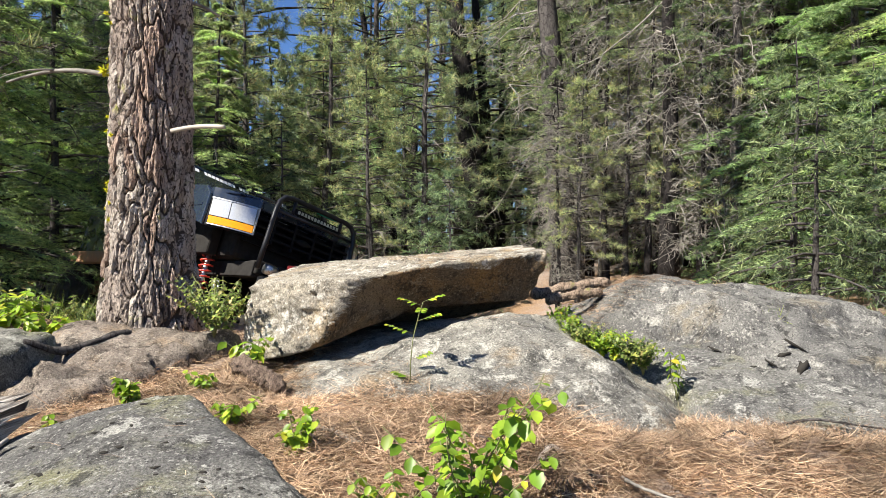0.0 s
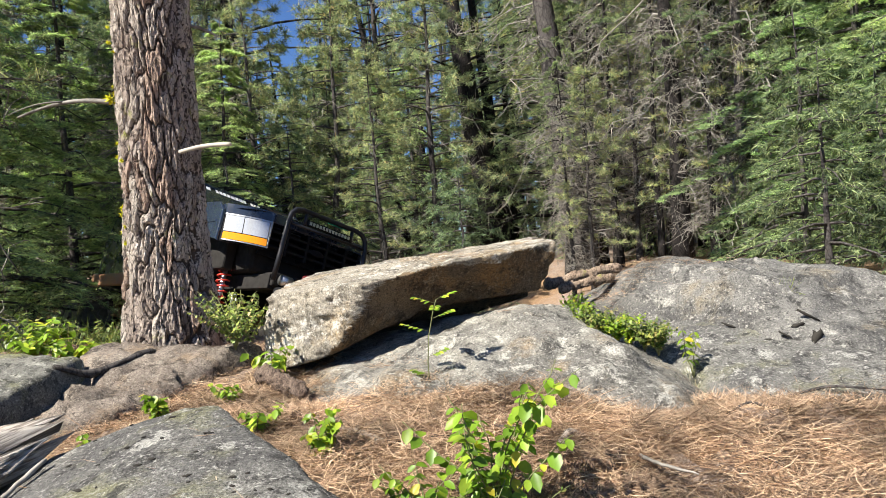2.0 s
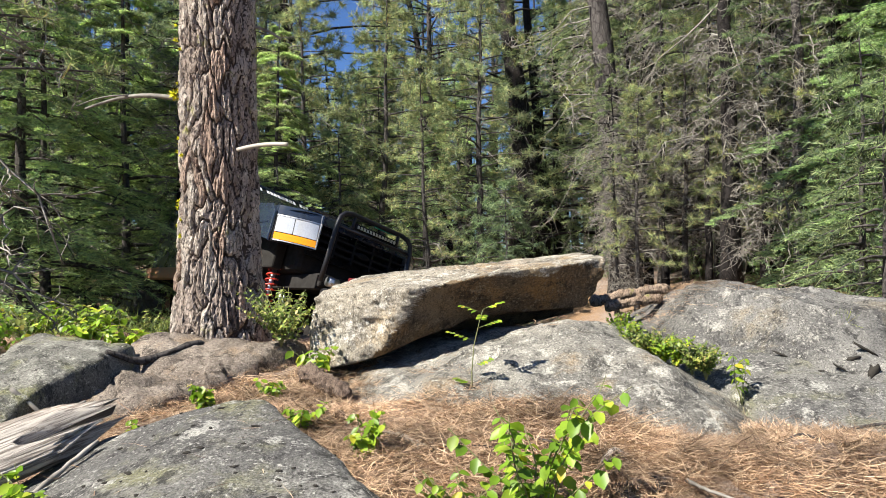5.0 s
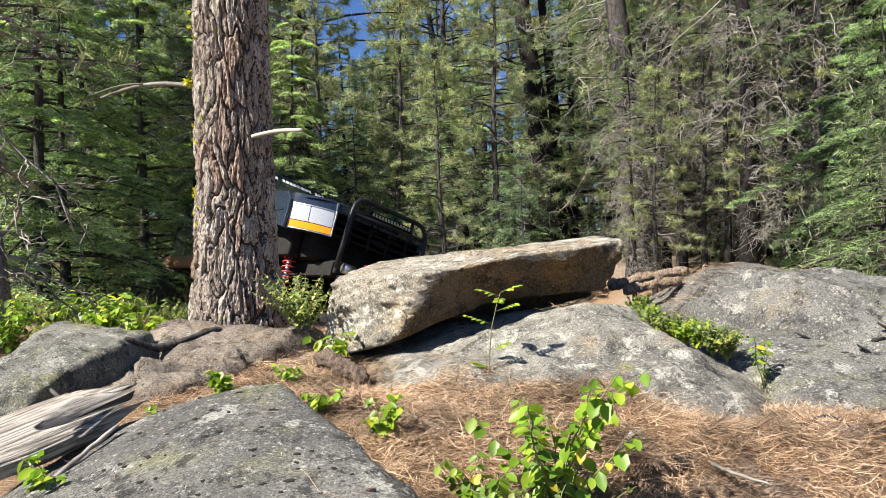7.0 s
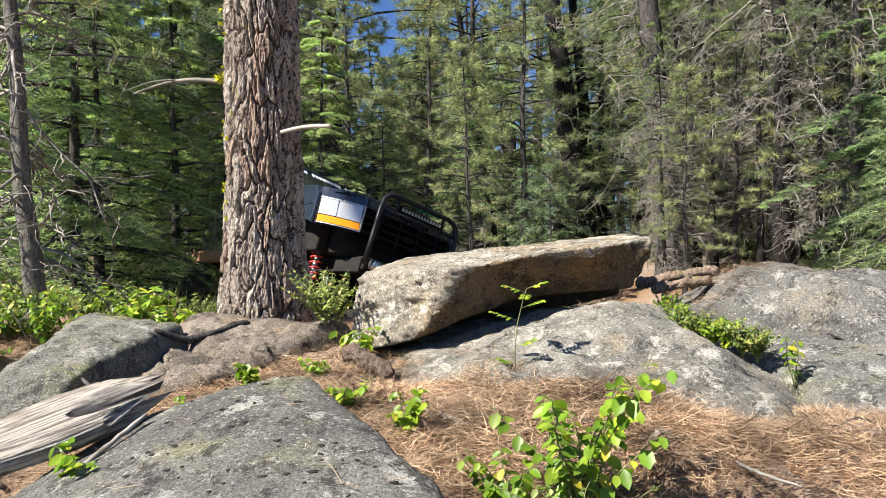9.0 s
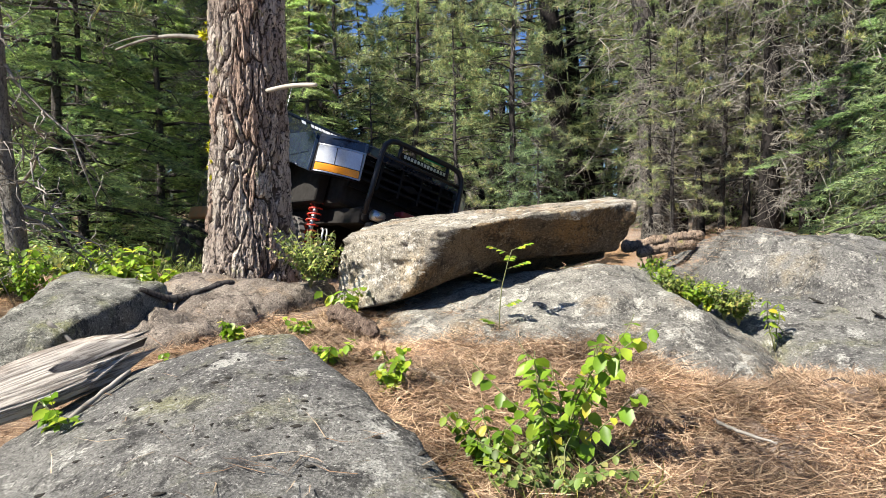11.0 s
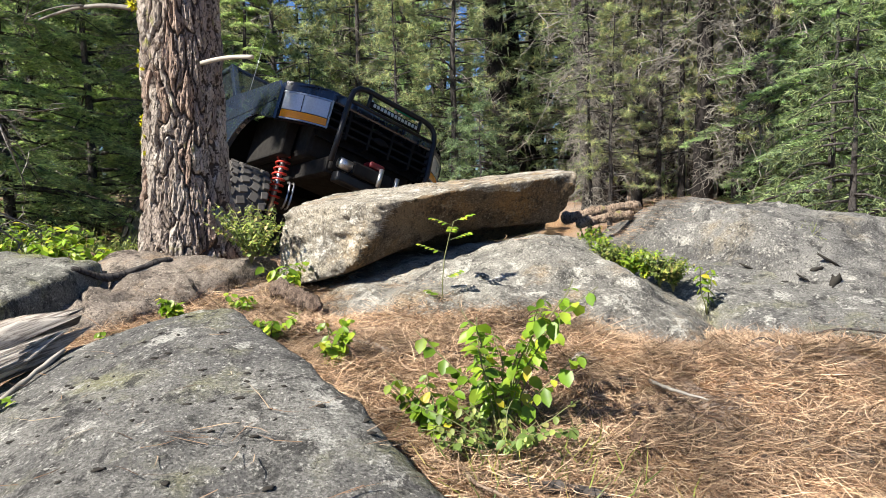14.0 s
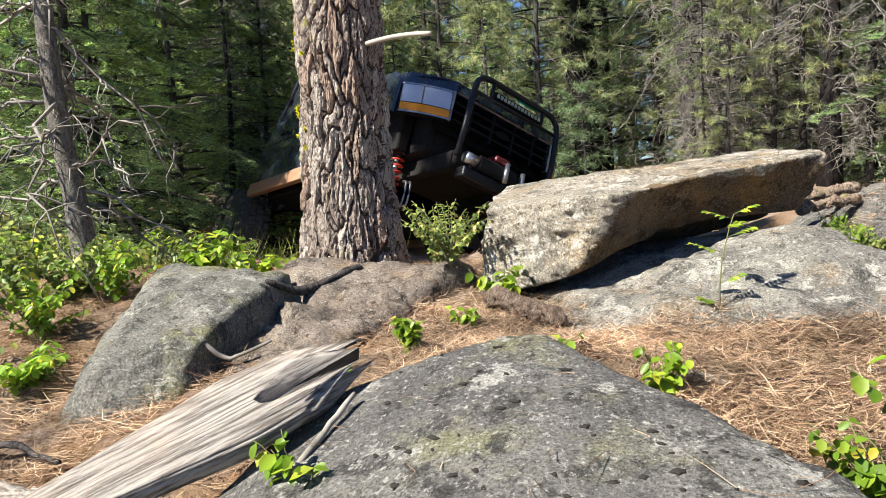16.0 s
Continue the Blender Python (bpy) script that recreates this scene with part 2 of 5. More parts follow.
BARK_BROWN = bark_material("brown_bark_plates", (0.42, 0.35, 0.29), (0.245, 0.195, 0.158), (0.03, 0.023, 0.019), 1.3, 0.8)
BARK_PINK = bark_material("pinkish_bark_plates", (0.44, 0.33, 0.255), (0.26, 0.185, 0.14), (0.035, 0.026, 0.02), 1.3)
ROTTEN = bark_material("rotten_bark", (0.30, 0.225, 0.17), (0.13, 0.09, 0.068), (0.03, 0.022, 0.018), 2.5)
# tone for the gaps between bark plates, with their crevice shade painted in
FURROW_SHADE = simple("bark_furrow_shade", (0.085, 0.066, 0.053), 0.95, scale=40, spec=0.1, bumpy=0.006)
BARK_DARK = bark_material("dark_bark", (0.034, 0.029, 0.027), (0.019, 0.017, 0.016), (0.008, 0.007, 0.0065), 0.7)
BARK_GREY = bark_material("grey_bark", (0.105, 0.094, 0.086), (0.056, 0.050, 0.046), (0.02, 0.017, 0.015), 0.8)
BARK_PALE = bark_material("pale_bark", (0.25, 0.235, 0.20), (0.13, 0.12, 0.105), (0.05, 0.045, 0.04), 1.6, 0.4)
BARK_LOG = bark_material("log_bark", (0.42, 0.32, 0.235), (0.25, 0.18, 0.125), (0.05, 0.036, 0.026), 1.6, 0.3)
DEADWOOD = simple("dead_twigs", (0.31, 0.285, 0.245), 0.85, var=0.65, scale=9, spec=0.2)
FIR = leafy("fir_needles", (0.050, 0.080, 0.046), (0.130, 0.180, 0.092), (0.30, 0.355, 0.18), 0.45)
# paler twin of the fir needles, with full sun put into the colour
FIR_SUNLIT = leafy("sunlit_fir_needles", (0.12, 0.195, 0.10), (0.29, 0.395, 0.19), (0.52, 0.60, 0.31), 0.5)
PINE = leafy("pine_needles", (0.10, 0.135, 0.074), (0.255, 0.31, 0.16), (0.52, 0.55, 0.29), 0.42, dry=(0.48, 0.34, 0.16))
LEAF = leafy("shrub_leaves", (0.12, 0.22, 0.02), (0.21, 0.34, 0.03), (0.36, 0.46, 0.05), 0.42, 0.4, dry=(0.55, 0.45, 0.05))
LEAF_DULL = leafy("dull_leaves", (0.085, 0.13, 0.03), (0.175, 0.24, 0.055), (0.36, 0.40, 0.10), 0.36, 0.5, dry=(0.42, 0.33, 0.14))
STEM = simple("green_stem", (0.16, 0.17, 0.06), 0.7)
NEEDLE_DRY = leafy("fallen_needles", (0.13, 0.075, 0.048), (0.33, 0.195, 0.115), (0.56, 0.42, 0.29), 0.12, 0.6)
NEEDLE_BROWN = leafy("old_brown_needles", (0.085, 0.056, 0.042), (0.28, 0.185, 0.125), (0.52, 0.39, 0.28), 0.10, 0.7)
MOSS_YELLOW = simple("wolf_lichen", (0.62, 0.60, 0.03), 0.9, var=0.3, scale=60, spec=0.1)


def litter_material():
    m, n, l, p = nodes_of("pine_litter")
    c = n.new("ShaderNodeTexCoord").outputs["Object"]
    big = tex(n, l, "noise", 1.6, c, 5, 0.6)
    strand = [tex(n, l, "noise", 34, stretched(n, l, c, s), 7, 0.75) for s in ((1, 6, 2), (6, 1.2, 2), (3, 3, 3))]
    col = mix(n, l, ramp(n, l, strand[0].outputs[0], (0.36, 0.0), (0.62, 1.0)), (0.085, 0.05, 0.032), (0.33, 0.20, 0.105))
    col = mix(n, l, ramp(n, l, strand[1].outputs[0], (0.50, 0.0), (0.62, 0.8)), col, (0.44, 0.31, 0.18))
    col = mix(n, l, ramp(n, l, big.outputs[0], (0.43, 0.0), (0.62, 0.85)), col, mix(n, l, ramp(n, l, strand[2].outputs[0], (0.4, 0.0), (0.6, 1.0)), (0.16, 0.118, 0.095), (0.42, 0.345, 0.29)))
    l.new(col, p.inputs["Base Color"])
    p.inputs["Roughness"].default_value = 0.95
    p.inputs["Specular IOR Level"].default_value = 0.15
    l.new(bump(n, l, strand[1].outputs[0], 0.8, 0.012, bump(n, l, strand[0].outputs[0], 0.8, 0.012)), p.inputs["Normal"])
    return m


def drift_material():
    m, n, l, p = nodes_of("weathered_wood")
    c = n.new("ShaderNodeTexCoord").outputs["Object"]
    g = tex(n, l, "noise", 48, stretched(n, l, c, (0.10, 2.0, 2.0)), 9, 0.72)
    w = tex(n, l, "noise", 2.2, c, 4)
    col = mix(n, l, ramp(n, l, g.outputs[0], (0.42, 0.0), (0.54, 1.0)), (0.15, 0.128, 0.108), (0.44, 0.40, 0.345))
    col = mix(n, l, ramp(n, l, w.outputs[0], (0.5, 0.0), (0.7, 0.40)), col, (0.50, 0.38, 0.27))
    l.new(col, p.inputs["Base Color"])
    p.inputs["Roughness"].default_value = 0.9
    p.inputs["Specular IOR Level"].default_value = 0.2
    l.new(bump(n, l, g.outputs[0], 0.9, 0.012), p.inputs["Normal"])
    return m


LITTER = litter_material()
DRIFT = drift_material()
PAINT = simple("black_blue_paint", (0.020, 0.029, 0.048), 0.26, var=0.4, scale=6, spec=0.6)
PAINT.node_tree.nodes["Principled BSDF"].inputs["Coat Weight"].default_value = 0.6
HOODM = simple("matte_black_paint", (0.018, 0.018, 0.019), 0.55, scale=12)
TRIM = simple("black_trim", (0.007, 0.007, 0.008), 0.6, scale=25, spec=0.15)
STEELBLK = simple("black_tube_steel", (0.013, 0.013, 0.015), 0.42, scale=20, spec=0.35)
UNDER = simple("dusty_underbody", (0.02, 0.018, 0.016), 0.9, scale=14, spec=0.2)
RUBBER = simple("dusty_tyre_rubber", (0.10, 0.092, 0.083), 0.85, scale=22, spec=0.25, bumpy=0.003)
RIMM = simple("grey_wheel", (0.20, 0.20, 0.20), 0.45, 0.7)
SILVER = simple("bare_metal", (0.55, 0.55, 0.54), 0.35, 0.9)
COILRED = simple("red_spring_paint", (0.55, 0.045, 0.025), 0.4, scale=40)
REDM = simple("red_plastic", (0.16, 0.012, 0.015), 0.4)
AMBER = simple("amber_lens", (0.85, 0.30, 0.012), 0.2, var=0.2, scale=90)
ROCKER = simple("rusty_rocker", (0.42, 0.16, 0.07), 0.7, scale=9, col2=(0.30, 0.20, 0.13))
GREEN = simple("green_strap", (0.01, 0.42, 0.22), 0.5)
WHITE = simple("white_vinyl", (0.8, 0.8, 0.8), 0.5, var=0.08)
BONE = simple("bleached_wood", (0.42, 0.38, 0.31), 0.8, scale=20, bumpy=0.002)
CONE = simple("pine_cone_scales", (0.13, 0.08, 0.05), 0.85, scale=60)


def glass_material(name, tint, rough, see):
    m, n, l, p = nodes_of(name)
    p.inputs["Base Color"].default_value = (*tint, 1)
    p.inputs["Roughness"].default_value = rough
    p.inputs["Transmission Weight"].default_value = see
    p.inputs["IOR"].default_value = 1.45
    return m


GLASS = glass_material("windscreen_glass", (0.16, 0.20, 0.22), 0.03, 0.9)
LENS = simple("clear_lamp_lens", (0.62, 0.64, 0.65), 0.16, 0.35, 0.2, 70, 0.8)


# ---- ground ----
def ground_z(x, y):
    """Height of the forest floor."""
    x, y = np.asarray(x, float), np.asarray(y, float)
    ys = np.array([-300, -40, -4, 0, 1.0, 1.75, 2.3, 2.9, 3.6, 4.4, 5.4, 6.4, 7.3, 9, 11.5, 15, 30, 300])
    zs = np.array([-3, -1.2, -0.35, -0.06, 0.15, 0.30, 0.408, 0.478, 0.57, 0.60, 0.46, 0.30, 0.10, 0.05, 0.66, 0.95, 1.3, 2.0])
    z = np.interp(y, ys, zs)
    z = z + np.where(y < 3.2, -0.10 * np.clip(-x - 1.1, 0, 1.2) * np.clip((3.2 - y) / 1.0, 0, 1), 0)
    right = np.clip((x - 0.35) / 0.35, 0, 1)
    z = np.where((y > 2.3) & (y < 4.4), z * (1 - right) + right * np.minimum(z, np.interp(y, [2.3, 2.6, 4.4], [0.405, 0.36, 0.40])), z)
    z = z - 0.15 * np.exp(-((x + 1.55) / 0.35) ** 2 - ((y - 1.7) / 0.35) ** 2)
    side = np.clip((np.abs(x + 2.2) - 2.6) / 2.0, 0, 1)
    z = np.where((y > 4.4) & (y < 11.5), z * (1 - side) + side * (0.60 + 0.06 * (y - 4.4) / 7.1), z)
    p = np.stack([x, y, np.zeros_like(x)], -1).reshape(-1, 3)
    far = np.clip((y - 5) / 6, 0, 1).reshape(-1)
    z = z.reshape(-1) + 0.035 * fbm(p * 1.3, 3, 5) * (1 + 2.5 * far) + 0.012 * fbm(p * 7, 3, 9)
    return z.reshape(x.shape)


def gz(x, y):
    return float(ground_z(np.array([x]), np.array([y]))[0])


def graded(lo, hi, step, far, more):
    core = np.arange(lo, hi + step / 2, step)
    out = [hi + step]
    d = step
    while out[-1] < far:
        d *= more
        out.append(out[-1] + d)
    back = [lo - step]
    d = step
    while back[-1] > -far:
        d *= more
        back.append(back[-1] - d)
    return np.concatenate([back[::-1], core, out])


def build_ground():
    xs, ys = graded(-3, 2.6, 0.036, 300, 1.1), graded(0.9, 4.6, 0.036, 300, 1.1)
    X, Y = np.meshgrid(xs, ys)
    Z = ground_z(X, Y)
    near = (np.abs(X) < 4) & (Y > 0) & (Y < 6)
    P = np.stack([X, Y, 0 * X], -1).reshape(-1, 3)
    Z = Z + np.where(near, 0.028 * (fbm(P * 16, 4, 31)).reshape(X.shape), 0)
    nx, ny = len(xs), len(ys)
    i = np.arange(ny - 1)[:, None] * nx + np.arange(nx - 1)[None]
    F = np.stack([i, i + 1, i + nx + 1, i + nx], -1).reshape(-1, 4)
    g = new("ground", mesh_of("ground", np.stack([X, Y, Z], -1).reshape(-1, 3), F, LITTER))
    tagged(g, "forest floor of dry brown pine needles and soil", "ground", kind="structure")


build_ground()


# ---- rocks ----
ROCKS = {}


def rock(name, label, centre, planes, material, sub=6, power=10, stretch=(1, 1, 1), rough=(0.03, 0.012, 0.005), seed=1, dent=None, category="boulder", group="", broken=None):
    """A boulder: the soft meeting of a few flat sides (normal, a place on the side), worn and pitted."""
    bm = bmesh.new()
    bmesh.ops.create_icosphere(bm, subdivisions=sub, radius=1)
    U = np.array([v.co[:] for v in bm.verts])
    faces = [tuple(v.index for v in f.verts) for f in bm.faces]
    bm.free()
    D = U * np.array(stretch)
    D /= np.linalg.norm(D, axis=1, keepdims=True)
    c = np.array(centre, float)
    acc = np.zeros(len(D))
    for n, q in planes:
        n = np.array(n, float) / np.linalg.norm(n)
        d = max(float(n @ (np.array(q) - c)), 0.02)
        acc += np.maximum(D @ n, 0) ** power / d ** power
    P = D * (acc ** (-1.0 / power))[:, None]
    W = P + c
    if dent:
        P = P + dent(W)[:, None] * D
        W = P + c
    bulge = rough[0] * fbm(W * 3.0, 3, seed) + rough[1] * fbm(W * 11, 3, seed + 7) + rough[2] * fbm(W * 38, 3, seed + 13)
    ridge = 1 - np.abs(vnoise(W * 4.3, seed + 3))
    bulge -= 0.5 * rough[0] * np.clip(ridge - 0.93, 0, 1) / 0.07
    P = P + D * bulge[:, None]
    ROCKS[name] = P + c
    ob = new(name, mesh_of(name, P, faces, material))
    # faces of the hollow take the second material, darker by painted-in shade
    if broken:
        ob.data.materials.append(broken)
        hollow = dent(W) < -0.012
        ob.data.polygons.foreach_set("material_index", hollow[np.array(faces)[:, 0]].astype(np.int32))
    ob.location = centre
    return tagged(ob, label, category, group, )


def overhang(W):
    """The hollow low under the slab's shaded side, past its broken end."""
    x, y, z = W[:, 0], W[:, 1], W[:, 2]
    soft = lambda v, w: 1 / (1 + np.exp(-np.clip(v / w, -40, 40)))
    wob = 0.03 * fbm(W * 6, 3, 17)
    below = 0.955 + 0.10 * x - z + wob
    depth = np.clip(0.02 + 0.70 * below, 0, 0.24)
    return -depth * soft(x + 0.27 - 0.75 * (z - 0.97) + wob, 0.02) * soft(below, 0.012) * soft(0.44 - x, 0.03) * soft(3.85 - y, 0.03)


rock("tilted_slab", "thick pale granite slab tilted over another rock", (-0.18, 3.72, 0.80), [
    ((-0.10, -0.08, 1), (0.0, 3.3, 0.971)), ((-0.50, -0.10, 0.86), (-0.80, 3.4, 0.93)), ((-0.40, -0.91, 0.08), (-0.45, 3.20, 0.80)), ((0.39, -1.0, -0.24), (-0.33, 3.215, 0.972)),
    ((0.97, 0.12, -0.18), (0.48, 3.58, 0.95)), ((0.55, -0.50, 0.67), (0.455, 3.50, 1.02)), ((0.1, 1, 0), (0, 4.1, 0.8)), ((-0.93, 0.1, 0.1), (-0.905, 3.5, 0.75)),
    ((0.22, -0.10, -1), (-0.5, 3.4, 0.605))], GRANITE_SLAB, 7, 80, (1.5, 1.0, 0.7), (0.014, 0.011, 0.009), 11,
    dent=overhang, broken=GRANITE_RUST_SHADE)
rock("base_rock", "lichen-spotted grey granite hump on needle litter", (0.15, 3.25, 0.25), [
    ((0.0, -0.52, 0.85), (0.2, 3.05, 0.71)), ((-0.22, -0.17, 0.96), (-0.52, 3.0, 0.49)), ((0.34, -0.27, 0.90), (0.5, 3.15, 0.735)), ((0.49, -0.11, 0.86), (0.42, 3.2, 0.735)),
    ((0.0, 0.20, 1), (0.2, 3.2, 0.785)), ((0.22, -1, 0.25), (0.45, 2.52, 0.45)), ((-1, -0.2, 0.1), (-0.72, 3.0, 0.4)), ((1, -0.1, 0.2), (1.10, 2.6, 0.4)),
    ((0, 1, 0), (0, 4.2, 0.4)), ((0, 0, -1), (0, 3.2, -0.1)), ((-0.25, -1, 0.3), (-0.3, 2.70, 0.45))], GRANITE_PALE, 6, 16, (1.3, 1.0, 0.7), (0.035, 0.018, 0.008), 23)
rock("humped_boulder", "broad grey granite boulder with dark lichen stains", (1.7, 3.95, 0.2), [
    ((0.17, 0.06, 1), (1.2, 3.9, 0.905)), ((0.10, -0.46, 0.89), (1.32, 3.35, 0.765)), ((-0.62, -0.62, 0.48), (1.12, 3.38, 0.50)), ((0.0, -0.8, 0.55), (1.49, 2.98, 0.55)),
    ((-0.50, 0.1, 0.85), (0.96, 3.95, 0.83)), ((0.5, -0.25, 0.8), (2.3, 3.6, 0.68)), ((1, 0, 0.2), (3.2, 3.8, 0.3)), ((0, 1, 0.2), (1.7, 5.0, 0.4)), ((0, 0, -1), (1.7, 4, -0.1)),
    ((-1, 0, 0), (0.5, 3.9, 0.4))], GRANITE_HUMP, 6, 14, (1.3, 1.1, 0.7), (0.04, 0.02, 0.008), 37)
rock("boulder_ledge", "low grey granite ledge below a boulder", (1.75, 3.0, 0.15), [
    ((0, -0.25, 1), (1.5, 2.85, 0.455)), ((0.05, -1, 0.5), (1.5, 2.55, 0.38)), ((-0.9, -0.4, 0.4), (0.98, 2.95, 0.40)), ((1, 0, 0), (3.0, 3, 0.2)), ((0, 1, 0), (1.7, 3.6, 0.2)), ((0, 0, -1), (1.7, 3, -0.1))],
    GRANITE, 5, 12, (1.5, 1, 0.6), (0.025, 0.012, 0.005), 41)
FOREROCK = rock("pitted_rock", "large flat-topped grey granite rock with small dark pits", (-0.80, 1.35, 0.10), [
    ((0.03, -0.22, 0.97), (-0.62, 1.75, 0.545)), ((-0.25, -0.25, 0.93), (-1.05, 1.64, 0.45)), ((0.72, 0.22, 0.66), (-0.22, 1.56, 0.50)), ((0.75, 0.60, 0.25), (-0.62, 2.07, 0.56)),
    ((0.35, -0.25, 0.9), (-0.20, 1.53, 0.48)), ((-0.25, 0.9, 0.35), (-0.93, 2.17, 0.58)), ((-0.85, 0.35, 0.4), (-1.40, 1.95, 0.42)), ((-1, 0, 0.2), (-1.62, 1.3, 0.2)), ((0, -1, 0.3), (-0.8, 0.72, 0.25)),
    ((0, 0, -1), (-0.8, 1.3, -0.3)), ((1, -0.1, 0), (0.02, 1.3, 0.2))], GRANITE, 6, 24, (1.1, 1.1, 0.8), (0.012, 0.008, 0.004), 51)
rock("mossy_boulder", "rounded mossy grey boulder beside a weathered log", (-1.93, 2.85, 0.25), [
    ((0.0, -0.22, 1), (-1.9, 2.75, 0.61)), ((0.96, -0.2, 0.12), (-1.74, 2.75, 0.55)), ((-0.85, -0.3, 0.45), (-2.16, 2.6, 0.55)), ((0.05, -0.85, 0.48), (-1.85, 2.42, 0.45)), ((0.3, 0.9, 0.2), (-1.9, 3.3, 0.5)),
    ((-1, 0, 0), (-2.32, 2.8, 0.3)), ((0, 0, -1), (-1.9, 2.8, -0.15))], GRANITE_MOSSY, 6, 14, (1, 1, 1), (0.02, 0.01, 0.005), 61)
rock("root_rock", "low weathered rock at the foot of a pine", (-1.42, 3.0, 0.2), [
    ((0.05, -0.28, 1), (-1.5, 3.1, 0.60)), ((0.85, -0.45, 0.15), (-1.28, 2.9, 0.55)), ((-0.15, -0.8, 0.6), (-1.35, 2.52, 0.52)), ((-0.85, -0.2, 0.5), (-1.72, 2.9, 0.55)), ((0, 1, 0.3), (-1.4, 3.55, 0.55)), ((0, 0, -1), (-1.4, 3, -0.1))],
    GRANITE_BROWN, 6, 10, (1, 1, 0.8), (0.050, 0.030, 0.010), 71)


# ---- the big pine ----
def big_pine():
    t = empty("pine_tree", pose(-1.635, 4.06, 0.45), "large mature pine with deeply furrowed plated bark", "tree")
    H, nz, na = 9.0, 700, 264
    zz = np.concatenate([np.linspace(0, 3.0, 640), np.linspace(3.0, H, nz - 640)])
    aa = np.arange(na) * 2 * math.pi / na
    A, Z = np.meshgrid(aa, zz)
    R = 0.213 - 0.008 * Z + 0.10 * np.exp(-Z / 0.28) + 0.012 * np.sin(3 * A + 1.0) * np.exp(-Z / 0.6)
    R += 0.03 * np.exp(-Z / 0.15) * np.sin(5 * A + 2)
    # plates: tall cells round the trunk, with deep furrows between
    rs = rng(3)
    cx, cz = 18, 0.20
    q = np.stack([np.cos(A) * 1.9, np.sin(A) * 1.9, Z * 2.0], -1).reshape(-1, 3)
    warp = 0.40 * np.stack([fbm(q * 2, 3, 81), fbm(q * 2, 3, 91), fbm(q * 2, 3, 95)], -1)
    U = (A.reshape(-1) / (2 * math.pi) * cx + warp[:, 0] * 1.2) % cx
    V = Z.reshape(-1) / cz + warp[:, 1] * 1.0
    f1 = np.full(U.shape, 9.0)
    f2 = np.full(U.shape, 9.0)
    plate = np.zeros(U.shape)
    iu, iv = np.floor(U).astype(int), np.floor(V).astype(int)
    for du in (-1, 0, 1):
        for dv in (-1, 0, 1):
            ku, kv = iu + du, iv + dv
            kk = ku % cx
            pu = ku + 0.5 + 0.8 * (hash3(kk, kv, kk * 0, 5) - 0.5)
            pv = kv + 0.5 + 0.8 * (hash3(kk, kv, kk * 0, 6) - 0.5)
            d = np.sqrt((U - pu) ** 2 + (0.5 * (V - pv)) ** 2)
            f2 = np.where(d < f1, f1, np.minimum(f2, d))
            plate = np.where(d < f1, hash3(kk, kv, kk * 0, 9), plate)
            f1 = np.minimum(f1, d)
    edge = (f2 - f1)
    lift = (0.024 + 0.012 * plate) * np.clip(edge / 0.17, 0, 1) ** 0.6
    flake = 0.008 * np.round(2.5 * (fbm(q * np.array([8, 8, 3.0]), 4, 99))) / 2.5 + 0.0035 * fbm(q * 20, 3, 97)
    R = R + (lift + flake * np.clip(edge / 0.15, 0.2, 1)).reshape(R.shape) - 0.016
    P = np.stack([R * np.cos(A) + 0.02 * np.sin(Z * 0.8), R * np.sin(A), Z], -1).reshape(-1, 3)
    i = np.arange(nz - 1)[:, None] * na
    k = np.arange(na)[None]
    F = np.stack([i + k, i + (k + 1) % na, i + na + (k + 1) % na, i + na + k], -1).reshape(-1, 4)
    me = mesh_of("trunk", P, F, [BARK, FURROW_SHADE, BARK_BROWN, BARK_PINK], False)
    # faces deep between plates take the darker material, shade as colour
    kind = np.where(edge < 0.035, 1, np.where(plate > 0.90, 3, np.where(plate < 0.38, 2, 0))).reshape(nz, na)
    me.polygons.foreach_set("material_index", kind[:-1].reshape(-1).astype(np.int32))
    part("trunk", me, None, t)
    dead = lambda a, b, r0, r1, sag, s: ([np.array(a) + (np.array(b) - np.array(a)) * u + np.array([0, 0, sag * math.sin(u * math.pi)]) + 0.006 * rng(s).randn(3) for u in np.linspace(0, 1, 10)], np.linspace(r0, r1, 10))
    part("broken_limb", tubes_mesh("broken_limb", [dead((0.17, -0.14, 1.235), (0.50, -0.30, 1.23), 0.013, 0.011, 0.012, 1)], BONE, 8), None, t, "short bleached broken limb")
    part("dead_limb", tubes_mesh("dead_limb", [dead((-0.18, 0, 1.57), (-0.82, 0.05, 1.55), 0.016, 0.007, 0.05, 2), dead((-0.55, 0.02, 1.6), (-0.8, -0.1, 1.52), 0.006, 0.003, 0.02, 3)], DEADWOOD, 7), None, t, "bare grey dead limb")
    part("dead_limb", tubes_mesh("dead_limb", [dead((0.15, 0.05, 2.0), (0.36, 0.1, 1.93), 0.012, 0.007, 0.02, 4)], DEADWOOD, 7), None, t)
    rs = rng(8)
    vs, fs = [], []
    for (x, y, z, s) in [(-0.225, -0.06, 1.575, 0.040)] + [(-0.215 * math.cos(a), -0.215 * math.sin(a), z, 0.013 + 0.012 * rs.rand()) for a, z in zip(rs.rand(26) * 1.1 - 0.2, rs.rand(26) * 1.9 + 0.1)]:
        for _ in range(30):
            d = rs.randn(3)
            d /= np.linalg.norm(d)
            o = np.cross(d, rs.randn(3)) * 0.14 * s
            b = len(vs) * 3
            vs.append([np.array((x, y, z)) - o, np.array((x, y, z)) + o, np.array((x, y, z)) + d * s])
            fs.append((b, b + 1, b + 2))
